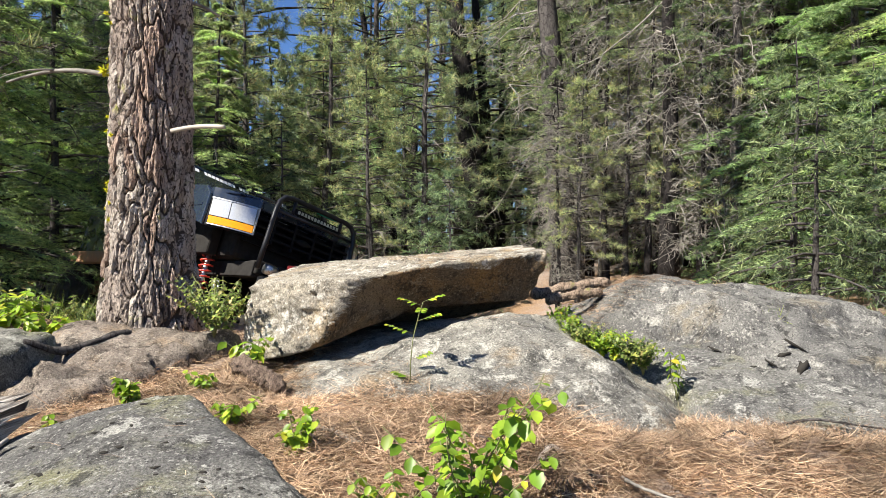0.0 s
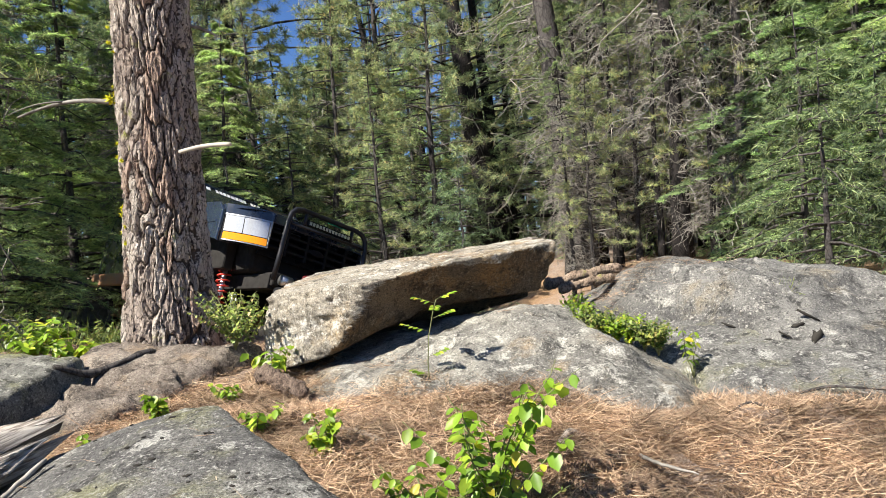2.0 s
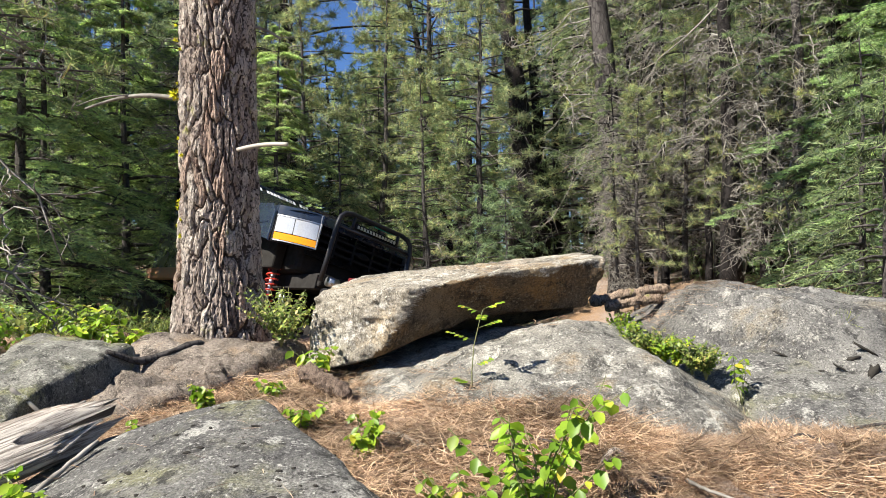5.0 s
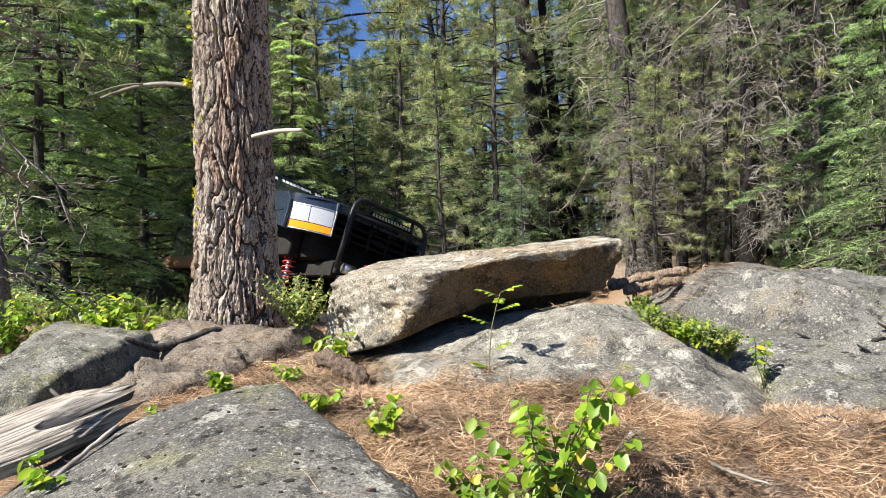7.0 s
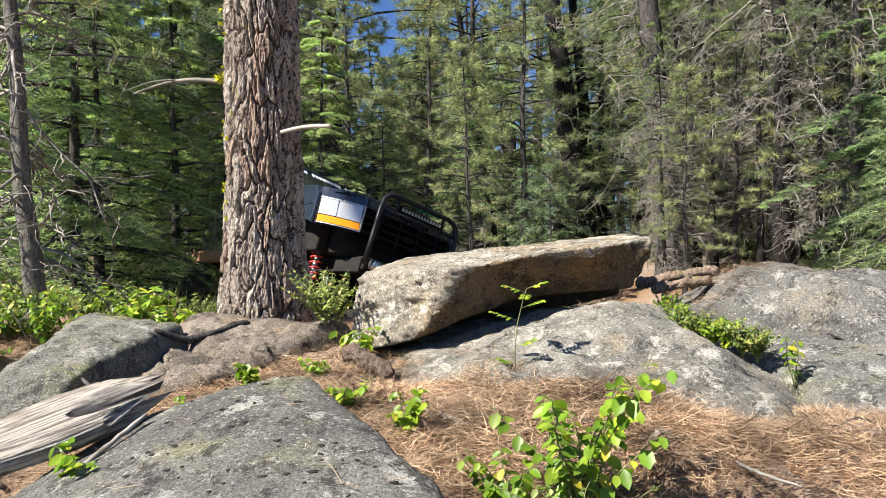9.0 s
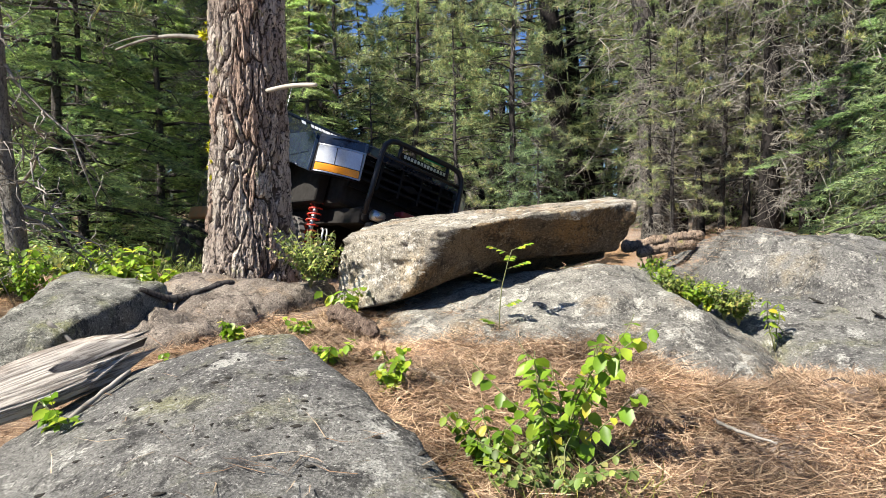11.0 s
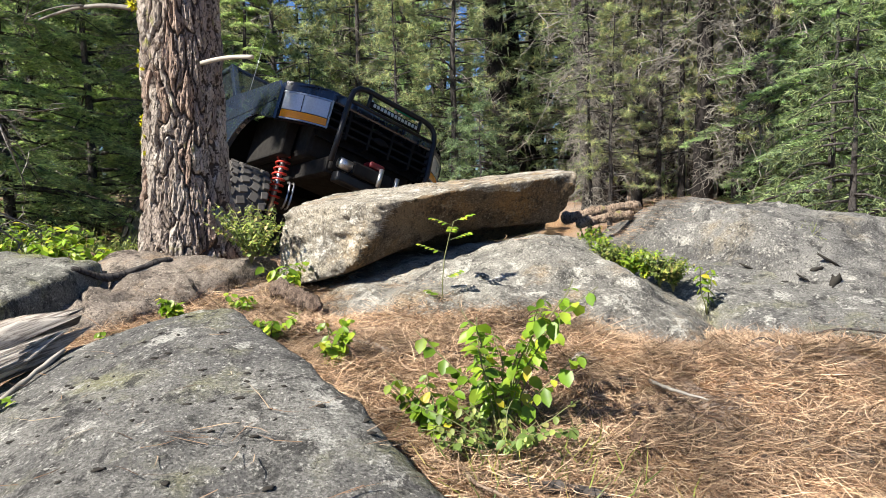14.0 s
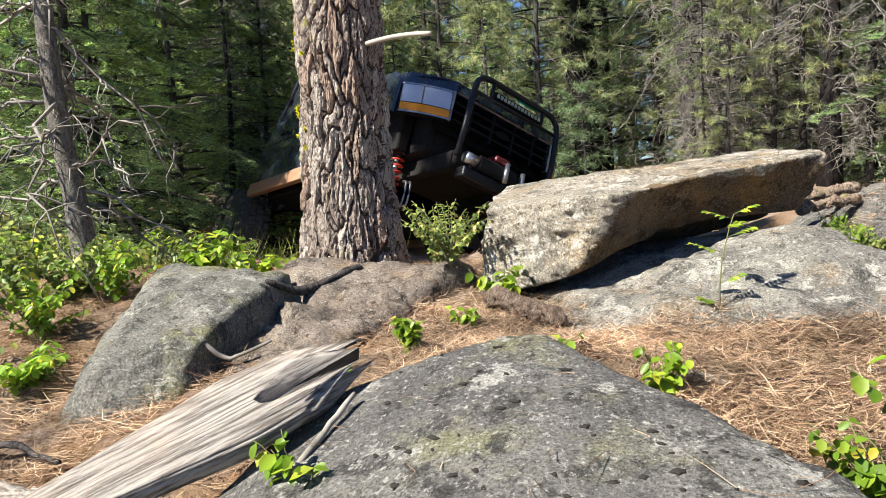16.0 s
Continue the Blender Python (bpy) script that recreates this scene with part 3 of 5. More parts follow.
    part("lichen", mesh_of("lichen", np.array(vs).reshape(-1, 3), fs, MOSS_YELLOW), None, t, "yellow-green tufts of wolf lichen")


big_pine()


# ---- the truck ----
def truck():
    car = empty("off_road_truck", pose(0, 0, 0), "lifted black off-road truck with brush guard and large tyres", "truck")
    # body sides with wheel arches
    def arch(cx, r, z0, a0, a1, n=14):
        return [(cx + r * math.cos(a), 0.42 + r * math.sin(a)) for a in np.linspace(a0, a1, n)]

    def side(y0, y1, name):
        out = [(0.50, 0.91), (0.50, 1.22), (0.40, 1.31), (-0.72, 1.40), (-2.20, 1.36), (-2.36, 1.06), (-2.30, 0.60), (-0.66, 0.58)]
        out += arch(0, 0.61, 0.42, math.radians(165), math.radians(64))
        part(name, prism(bmesh.new(), out[::-1], y0, y1, 0.012), PAINT, car)
    side(-0.955, -0.915, "side_panel")
    side(0.915, 0.955, "side_panel")
    # fender lip
    for y in (-0.957, 0.957):
        pts = [(0.62 * math.cos(a), y, 0.42 + 0.62 * math.sin(a)) for a in np.linspace(math.radians(165), math.radians(64), 18)]
        part("arch_lip", tubes_mesh("arch_lip", [(pts, 0.014)], PAINT, 6), None, car)
    # crease along the side
    for y in (-0.957, 0.957):
        part("body_crease", box(bmesh.new(), -2.2, 0.42, y - 0.006, y + 0.006, 1.10, 1.125, 0.004), PAINT, car)
    # hood, slightly crowned
    bm = bmesh.new()
    nx, ny = 14, 18
    grid = []
    for i in range(nx + 1):
        x = 0.80 - 1.55 * i / nx
        for j in range(ny + 1):
            v = -1 + 2 * j / ny
            z = 1.29 + 0.11 * (i / nx) + 0.045 * (1 - v ** 4) - 0.05 * max(0, 1 - i / 1.5) - 0.02 * (abs(abs(v) - 0.55) < 0.1)
            grid.append(bm.verts.new((x - 0.34 * v ** 6 * (1 - i / nx), 0.925 * v, z)))
    for i in range(nx):
        for j in range(ny):
            a = i * (ny + 1) + j
            bm.faces.new((grid[a], grid[a + 1], grid[a + ny + 2], grid[a + ny + 1]))
    bmesh.ops.solidify(bm, geom=bm.faces[:], thickness=0.02)
    part("hood", bm, PAINT, car, smooth=True)
    # nose panel between the lamps and grille
    part("grille_surround", box(bmesh.new(), 0.66, 0.80, -0.58, 0.58, 1.18, 1.29, 0.02), PAINT, car)
    g = part("grille", box(bmesh.new(), 0.62, 0.66, -0.58, 0.58, 0.88, 1.18), TRIM, car, "black egg-crate grille")
    for z in (0.955, 1.03, 1.105):
        part("grille_bar", box(bmesh.new(), 0.65, 0.80, -0.565, 0.565, z - 0.012, z + 0.012, 0.004), TRIM, g)
    for y in (-0.36, -0.12, 0.12, 0.36):
        part("grille_bar", box(bmesh.new(), 0.65, 0.805, y - 0.014, y + 0.014, 0.90, 1.18, 0.004), TRIM, g)
    bm = bmesh.new()
    bmesh.ops.create_uvsphere(bm, u_segments=20, v_segments=8, radius=1)
    bmesh.ops.transform(bm, matrix=Matrix.Translation((0.806, 0, 1.03)) @ Matrix.Diagonal((0.012, 0.085, 0.034, 1)), verts=bm.verts)
    part("badge", bm, TRIM, g, "plain oval badge")
    # lamps that wrap round the corners
    for s in (-1, 1):
        def slab(z0, z1, inset, thick, u0=0.0, u1=1.0):
            bm = bmesh.new()
            a, b = [], []
            for u in np.linspace(u0, u1, 9):
                y = s * (0.575 + 0.345 * u)
                x = 0.815 - 0.14 * u - 0.135 * u * u - inset
                r0, r1 = 0.10 * (z0 - 0.92), 0.10 * (z1 - 0.92)
                a += [bm.verts.new((x - r0, y, z0)), bm.verts.new((x - r1, y, z1))]
                b += [bm.verts.new((x - thick - r0, y, z0)), bm.verts.new((x - thick - r1, y, z1))]
            for i in range(8):
                p, q, r, t = a[2 * i], a[2 * i + 1], a[2 * i + 3], a[2 * i + 2]
                bm.faces.new((p, q, r, t))
                bm.faces.new([b[2 * i], b[2 * i + 2], b[2 * i + 3], b[2 * i + 1]])
                bm.faces.new((q, b[2 * i + 1], b[2 * i + 3], r))
                bm.faces.new((p, t, b[2 * i + 2], b[2 * i]))
            bm.faces.new((a[0], b[0], b[1], a[1]))
            bm.faces.new((a[-1], b[-1], b[-2], a[-2]))
            return bm
        lamp = part("headlight", slab(0.910, 1.205, 0.012, 0.07), TRIM, car, "headlight with clear lens over amber strip")
        part("clear_lens", slab(1.012, 1.175, 0.0, 0.02, 0.03, 0.60), LENS, lamp)
        part("corner_lens", slab(1.012, 1.175, -0.002, 0.02, 0.625, 0.98), LENS, lamp)
        part("amber_lens", slab(0.935, 1.004, -0.001, 0.02, 0.03, 0.98), AMBER, lamp, "amber turn signal lens")
        part("lamp_trim", slab(1.178, 1.192, -0.006, 0.02), SILVER, lamp)
        part("lamp_trim", slab(0.919, 0.930, -0.006, 0.02), SILVER, lamp)
        part("lamp_trim", box(bmesh.new(), 0.74, 0.812, s * 0.571 - 0.008, s * 0.571 + 0.008, 0.92, 1.19, 0.003), SILVER, lamp)
        part("nose_panel", slab(1.196, 1.29, 0.0, 0.10), PAINT, car)
    # cab
    cab = [(-0.78, 1.40), (-1.24, 1.88), (-1.98, 1.88), (-2.22, 1.36)]
    for y in (-0.90, 0.90):
        bm = bmesh.new()
        for (x0, z0), (x1, z1) in [(cab[0], cab[1]), (cab[1], cab[2]), (cab[2], cab[3]), ((-2.22, 1.37), (-0.78, 1.39))]:
            d = Vector((x1 - x0, 0, z1 - z0))
            m = Matrix.Translation(((x0 + x1) / 2, y, (z0 + z1) / 2)) @ d.to_track_quat("X", "Z").to_matrix().to_4x4()
            box(bm, -d.length / 2 - 0.03, d.length / 2 + 0.03, -0.035, 0.035, -0.03, 0.03, 0.01, m)
        part("window_frame", bm, PAINT, car)
        bm = prism(bmesh.new(), [(-0.86, 1.41), (-1.26, 1.85), (-1.97, 1.85), (-2.17, 1.39)], y - 0.004, y + 0.004)
        part("side_window", bm, GLASS, car)
    part("roof", box(bmesh.new(), -2.0, -1.22, -0.88, 0.88, 1.865, 1.91, 0.02), PAINT, car)
    ws = part("windscreen", box(bmesh.new(), -0.335, 0.335, -0.87, 0.87, -0.006, 0.006, 0, Matrix.Translation((-1.01, 0, 1.64)) @ pose(0, 0, 0, 0, 46, 0)), GLASS, car)
    rs = rng(77)
    y = -0.40
    while y < 0.40:
        w = 0.035 + 0.02 * rs.rand()
        if rs.rand() > 0.18:
            part("banner_bar", box(bmesh.new(), -0.315, -0.255, y, y + w, 0.007, 0.010, 0, Matrix.Translation((-1.01, 0, 1.64)) @ pose(0, 0, 0, 0, 46, 0)), WHITE, ws)
        y += w + 0.012
    part("cowl", box(bmesh.new(), -0.84, -0.70, -0.93, 0.93, 1.37, 1.41, 0.015), TRIM, car)
    part("interior", box(bmesh.new(), -2.18, -0.80, -0.86, 0.86, 0.62, 1.28, 0.03), UNDER, car)
    part("rear_wall", box(bmesh.new(), -2.32, -2.26, -0.93, 0.93, 0.62, 1.33, 0.02), PAINT, car)
    part("antenna", tubes_mesh("antenna", [([(-0.60, -0.86, 1.38), (-0.62, -0.86, 1.8), (-0.66, -0.86, 2.2)], (0.004, 0.003, 0.002))], SILVER, 6), None, car)
    part("door_mirror", box(bmesh.new(), -1.16, -1.04, -1.17, -0.99, 1.40, 1.58, 0.03), TRIM, car)
    for y in (-0.97, 0.97):
        part("rocker_panel", box(bmesh.new(), -2.32, -0.68, y - 0.035, y + 0.035, 0.49, 0.635, 0.015), ROCKER, car, "scraped rust-coloured rocker panel")
    part("door_handle", box(bmesh.new(), -1.86, -1.70, -0.982, -0.956, 1.16, 1.19, 0.006), TRIM, car)
    # chassis, inner wings and axles
    for y in (-0.43, 0.43):
        part("frame_rail", box(bmesh.new(), -3.5, 0.80, y - 0.04, y + 0.04, 0.55, 0.70, 0.01), UNDER, car)
    part("crossmember", box(bmesh.new(), 0.62, 0.84, -0.45, 0.45, 0.58, 0.72, 0.02), UNDER, car)
    for y in (-0.66, 0.66):
        part("inner_wing", box(bmesh.new(), -0.5, 0.30, y - 0.06, y + 0.06, 0.70, 1.20, 0.02), UNDER, car)
    part("engine_block", box(bmesh.new(), -0.6, 0.55, -0.58, 0.58, 0.71, 1.10, 0.05), UNDER, car)
    part("floor_pan", box(bmesh.new(), -2.25, -0.62, -0.8, 0.8, 0.53, 0.64, 0.03), UNDER, car)
    for x in (0.0, -2.66):
        bm = bmesh.new()
        bmesh.ops.create_cone(bm, cap_ends=True, segments=14, radius1=0.055, radius2=0.055, depth=1.5, matrix=Matrix.Translation((x, 0, 0.17)) @ pose(0, 0, 0, 90, 0, 0))
        bmesh.ops.create_uvsphere(bm, u_segments=14, v_segments=10, radius=0.16, matrix=Matrix.Translation((x, 0.15, 0.17)))
        part("axle", bm, UNDER, car, smooth=True)
    for s in (-1, 1):
        h = [(0.16 + 0.062 * math.cos(a), s * 0.60 + 0.062 * math.sin(a), 0.26 + 0.52 * a / (18 * math.pi)) for a in np.linspace(0, 18 * math.pi, 220)]
        part("coil_spring", tubes_mesh("coil_spring", [(h, 0.0095)], COILRED, 6), None, car, "red coil spring")
        part("shock", tubes_mesh("shock", [([(0.16, s * 0.60, 0.15), (0.16, s * 0.60, 0.86)], (0.026, 0.026))], SILVER, 10), None, car)
        hose = [(0.22 + 0.07 * math.sin(u * 3), s * 0.52, 0.48 - 0.24 * u + 0.05 * math.sin(u * 6)) for u in np.linspace(0, 1, 12)]
        part("brake_hose", tubes_mesh("brake_hose", [(hose, 0.010), ([(a + 0.03, b + 0.03, c) for a, b, c in hose], 0.010)], SILVER, 6), None, car, "looped steel braided hoses")
    # brush guard with light bar
    guard = part("brush_guard", tubes_mesh("brush_guard", [
        ([(0.93, -0.50, 0.62), (0.95, -0.50, 0.9), (0.945, -0.49, 1.20), (0.94, -0.47, 1.30), (0.935, -0.42, 1.355), (0.93, -0.34, 1.375), (0.93, 0.34, 1.375), (0.935, 0.42, 1.355), (0.94, 0.47, 1.30), (0.945, 0.49, 1.20), (0.95, 0.50, 0.9), (0.93, 0.50, 0.62)], 0.026),
        ([(0.93, -0.29, 1.37), (0.93, -0.29, 1.21)], 0.018), ([(0.93, 0.29, 1.37), (0.93, 0.29, 1.21)], 0.018), ([(0.94, -0.48, 1.21), (0.94, 0.48, 1.21)], 0.016)], STEELBLK, 10), None, car, "black tubular brush guard")
    bar = part("light_bar", box(bmesh.new(), 0.92, 0.955, -0.28, 0.28, 1.235, 1.295, 0.008), TRIM, guard, "slim black light bar")
    for y in np.arange(-0.24, 0.25, 0.04):
        part("light_cell", box(bmesh.new(), 0.954, 0.959, y - 0.014, y + 0.014, 1.248, 1.282, 0.002), SILVER, bar)
    part("strap", tubes_mesh("strap", [([(0.915, 0.00, 1.372), (0.915, 0.24, 1.372)], 0.029)], GREEN, 8), None, guard, "green strap wound on the tube")
    w = part("winch", box(bmesh.new(), 0.80, 0.98, -0.30, 0.12, 0.58, 0.70, 0.02), UNDER, car, "winch with red-topped motor")
    part("winch_cap", box(bmesh.new(), 0.84, 0.985, -0.14, 0.02, 0.705, 0.765, 0.02), REDM, w)
    part("roller", tubes_mesh("roller", [([(1.0, -0.02, 0.55), (1.0, -0.02, 0.72)], 0.022)], SILVER, 10), None, w)
    part("roller", tubes_mesh("roller", [([(1.0, 0.16, 0.55), (1.0, 0.16, 0.70)], 0.022)], SILVER, 10), None, w)
    part("motor_tube", tubes_mesh("motor_tube", [([(0.93, -0.42, 0.64), (0.93, -0.30, 0.64)], 0.05)], SILVER, 14), None, w)
    part("bumper", box(bmesh.new(), 0.80, 0.93, -0.40, 0.40, 0.48, 0.58, 0.02), STEELBLK, car, "narrow black steel winch bumper")
    # wheels
    def wheel_mesh():
        prof = [(-0.16, 0.24), (-0.175, 0.33), (-0.172, 0.40), (-0.155, 0.432), (-0.08, 0.442), (0.08, 0.442), (0.155, 0.432), (0.172, 0.40), (0.175, 0.33), (0.16, 0.24)]
        n = 56
        vs = [(r * math.cos(a), y, r * math.sin(a)) for a in np.arange(n) * 2 * math.pi / n for y, r in prof]
        k = len(prof)
        fs = [(i * k + j, i * k + j + 1, ((i + 1) % n) * k + j + 1, ((i + 1) % n) * k + j) for i in range(n) for j in range(k - 1)]
        return mesh_of("tyre", vs, fs, RUBBER)

    def lug_mesh():
        bm = bmesh.new()
        rs = rng(5)
        N = 26
        for i in range(N):
            for j, (y, wy) in enumerate(((-0.142, 0.055), (-0.05, 0.075), (0.05, 0.075), (0.142, 0.055))):
                a = (i + 0.5 * (j % 2)) * 360 / N
                m = pose(0, 0, 0, 0, a, 0) @ Matrix.Translation((0, y, 0.448)) @ pose(0, 0, 0, 0, 0, (-14, 18, -18, 14)[j] + rs.randn() * 2)
                box(bm, -0.034, 0.034, -wy / 2, wy / 2, -0.014, 0.016, 0.004, m)
            for s in (-1, 1):
                m = pose(0, 0, 0, 0, i * 360 / N + 4, 0) @ Matrix.Translation((0, s * 0.166, 0.425))
                box(bm, -0.03, 0.03, -0.014, 0.014, -0.03, 0.02, 0.004, m)
        me = bpy.data.meshes.new("tread")
        bm.to_mesh(me)
        bm.free()
        me.materials.append(RUBBER)
        return me

    tyre, tread = wheel_mesh(), lug_mesh()
    bm = bmesh.new()
    bmesh.ops.create_cone(bm, cap_ends=True, segments=40, radius1=0.245, radius2=0.245, depth=0.30, matrix=pose(0, 0, 0, 90, 0, 0))
    for k in range(8):
        a = k * math.pi / 4
        bmesh.ops.create_cone(bm, cap_ends=True, segments=10, radius1=0.035, radius2=0.03, depth=0.32, matrix=pose(0.15 * math.cos(a), 0, 0.15 * math.sin(a), 90, 0, 0))
    bmesh.ops.create_cone(bm, cap_ends=True, segments=20, radius1=0.07, radius2=0.06, depth=0.38, matrix=pose(0, 0, 0, 90, 0, 0))
    rim = bpy.data.meshes.new("rim")
    bm.to_mesh(rim)
    bm.free()
    rim.materials.append(RIMM)
    wheels = []
    for x, y in ((0, -0.86), (0, 0.86), (-2.66, -0.86), (-2.66, 0.86)):
        ob = part("wheel", tyre, None, car, "dusty mud-terrain tyre")
        part("tread", tread, None, ob)
        part("rim", rim, None, ob, "grey steel rim")
        wheels.append((ob, x, y))
    return car, wheels


TRUCK, WHEELS = truck()
TRUCK_ROWS = [
    (0.0, -2.212, 7.602, 0.115, -18.9, -0.4, -43.8),
    (2.0, -2.259, 7.644, 0.119, -20.0, 0.0, -43.3),
    (4.0, -2.234, 7.735, 0.112, -18.7, -0.3, -43.3),
    (6.5, -2.271, 7.808, 0.118, -19.2, -0.3, -43.2),
    (8.5, -2.250, 7.695, 0.110, -19.5, -0.2, -43.3),
    (11.0, -1.962, 7.310, 0.231, -18.6, -1.1, -45.3),
    (11.5, -2.021, 7.400, 0.206, -18.7, -1.2, -44.6),
    (12.0, -2.090, 7.526, 0.177, -19.0, -0.7, -44.2),
    (12.5, -2.027, 7.460, 0.212, -18.3, -1.2, -44.3),
    (13.0, -1.926, 7.396, 0.291, -18.8, -1.8, -44.6),
    (13.5, -1.749, 7.267, 0.357, -18.6, -3.1, -46.5),
    (14.0, -1.639, 7.113, 0.406, -22.4, -4.9, -49.1),
    (15.0, -1.652, 7.185, 0.384, -21.6, -6.7, -45.7),
    (16.0, -1.644, 7.067, 0.340, -24.4, -6.1, -47.8),
]


def motions():
    walk(TRUCK, [(t, pose(x, y, z, rx, ry, rz)) for t, x, y, z, rx, ry, rz in TRUCK_ROWS])
    for ob, x, y in WHEELS:
        rows, way, last = [], 0.0, None
        for t, *p in TRUCK_ROWS:
            if last:
                way += math.hypot(p[0] - last[0], p[1] - last[1])
            last = p
            # the axles swing so that each wheel finds the ground
            c = pose(*p) @ Vector((x, y, 0.17))
            lift = -0.09 if (x == 0 and y < 0) else min(max(gz(c.x, c.y) + 0.44 - c.z, -0.18), 0.42)
            steer = -10 if x == 0 else 0
            rows.append((t, pose(x, y, 0.17 + lift, 0, 0, steer) @ pose(0, 0, 0, 0, math.degrees(way / 0.45), 0)))
        walk(ob, rows)


# ---- forest ----
def needles_along(segs, per, length, width, r, spread, droop=0.0, flat=1.0):
    """Single-blade needles along twig segments (n, 2, 3): vertices of triangles."""
    a, b = segs[:, 0], segs[:, 1]
    n = len(a)
    u = r.rand(n, per, 1)
    base = a[:, None] + (b - a)[:, None] * u
    d = (b - a) / (np.linalg.norm(b - a, axis=1, keepdims=True) + 1e-9)
    v = d[:, None] * (1 - spread) + spread * r.randn(n, per, 3)
    v[..., 2] = v[..., 2] * flat - droop
    v /= np.linalg.norm(v, axis=-1, keepdims=True) + 1e-9
    L = length * (0.6 + 0.6 * r.rand(n, per, 1))
    o = np.cross(v, r.randn(n, per, 3))
    o *= width / (np.linalg.norm(o, axis=-1, keepdims=True) + 1e-9)
    return np.stack([base - o, base + o, base + v * L], -2).reshape(-1, 3)


def tri_mesh(name, V, material):
    return mesh_of(name, V, np.arange(len(V)).reshape(-1, 3), material, False)


def limb_curve(p, az, length, rise, sag, r, n=6, crook=0.03):
    u = np.linspace(0, 1, n)
    out = np.stack([np.cos(az) * u * length, np.sin(az) * u * length, rise * u * length - sag * u * u * length], -1)
    out[1:] += np.cumsum(r.randn(n - 1, 3) * crook * length / n * 2, axis=0)
    return np.array(p) + out


def conifer(name, label, H, base_r, crown0, reach, limbs, twigs, per, nlen, nwid, leaf, bark, seed, style="fir", dead=0, lean=(0, 0), at=(0, 0, 0), group="forest trees"):
    r = rng(seed)
    t = empty(name, pose(*at), label, "tree", group)
    zs = np.linspace(-0.15, H, 16)
    wob = np.cumsum(r.randn(16, 2) * 0.018 * H / 8, axis=0)
    line = np.stack([lean[0] * zs + wob[:, 0], lean[1] * zs + wob[:, 1], zs], -1)
    line[0, :2] = line[1, :2]
    rad = base_r * (1 - 0.9 * np.clip(zs / H, 0, 1)) + 0.25 * base_r * np.exp(-np.clip(zs, 0, 9) / 0.25)
    part("trunk", tubes_mesh("trunk", [(line, rad)], bark, 10), None, t)
    on = lambda z: np.array([np.interp(z, zs, line[:, 0]), np.interp(z, zs, line[:, 1]), z])
    runs, segs = [], []
    for i in range(limbs):
        f = (i + r.rand()) / limbs
        z = crown0 * H + f * (1 - crown0) * H * 0.98
        az = i * 2.4 + r.rand() * 1.2
        L = reach * (1 - f) ** 0.75 * (0.65 + 0.6 * r.rand()) + 0.15
        c = limb_curve(on(z), az, L, 0.25 if style == "pine" else 0.12, 0.25 if style == "pine" else 0.40, r)
        runs.append((c, np.linspace(0.012 * L + 0.006, 0.003, len(c))))
        if style == "bough":
            for k in range(2 * twigs):
                u = 0.15 + 0.85 * (k + r.rand()) / (2 * twigs)
                p = np.array([np.interp(u, np.linspace(0, 1, len(c)), c[:, q]) for q in range(3)])
                side = az + (1 if k % 2 else -1) * (0.75 + 0.35 * r.rand())
                l2 = L * 0.42 * (1.15 - u) * (0.7 + 0.6 * r.rand()) + 0.05
                q = p + np.array([math.cos(side) * l2, math.sin(side) * l2, -0.30 * l2 + 0.06 * r.randn() * l2])
                segs.append((p, q))
                for w in (0.35, 0.6, 0.85):
                    m = p + (q - p) * w
                    for s2 in (-0.8, 0.8):
                        e = m + np.array([math.cos(side + s2), math.sin(side + s2), -0.3]) * l2 * 0.40 * (1.2 - w)
                        segs.append((m, e))
        for k in range(twigs if style != "bough" else 0):
            u = 0.25 + 0.75 * (k + r.rand()) / twigs if style != "pine" else 0.45 + 0.55 * r.rand()
            p = np.array([np.interp(u, np.linspace(0, 1, len(c)), c[:, q]) for q in range(3)])
            side = az + (1 if k % 2 else -1) * (0.5 + 0.7 * r.rand())
            l2 = L * 0.45 * (1.1 - u * 0.7) * (0.6 + 0.7 * r.rand())
            if style == "pine":
                l2 = 0.10 + 0.12 * r.rand()
            q = p + np.array([math.cos(side) * l2, math.sin(side) * l2, (0.35 * l2 * r.randn() - (0.25 * l2 if style != "pine" else -0.25 * l2))])
            if style != "pine":
                m = (p + q) / 2 + np.array([0, 0, 0.05 * l2])
                segs += [(p, m), (m, q)]
            else:
                segs.append((p + (q - p) * 0.6, q))
    if runs:
        tagged(part("branchwork", tubes_mesh("branchwork", runs, bark, 4), None, t), kind="stuff")
    if segs:
        V = needles_along(np.array(segs), per, nlen, nwid, r, 0.45 if style != "pine" else 0.62, 0.15 if style == "fir" else 0.0, 0.4 if style == "bough" else 1.0)
        tagged(part("crown", tri_mesh("crown", V, leaf), None, t), kind="stuff")
    if dead:
        runs = []
        for i in range(dead):
            z = 0.1 * H + r.rand() * 0.75 * H
            az = r.rand() * 6.283
            L = reach * (0.35 + 0.5 * r.rand())
            c = limb_curve(on(z), az, L, 0.3 * r.randn(), 0.55, r, 6, 0.22)
            runs.append((c, np.linspace(0.014, 0.004, 6)))
            for k in range(7):
                p = c[1 + r.randint(5)]
                l2 = L * (0.15 + 0.35 * r.rand())
                a2 = az + r.randn() * 1.5
                e = limb_curve(p, a2, l2, 0.5 * r.randn(), 0.7 * r.rand(), r, 5, 0.32)
                runs.append((e, np.linspace(0.0065, 0.0025, 5)))
                for w in range(2):
                    q = e[1 + r.randint(3)]
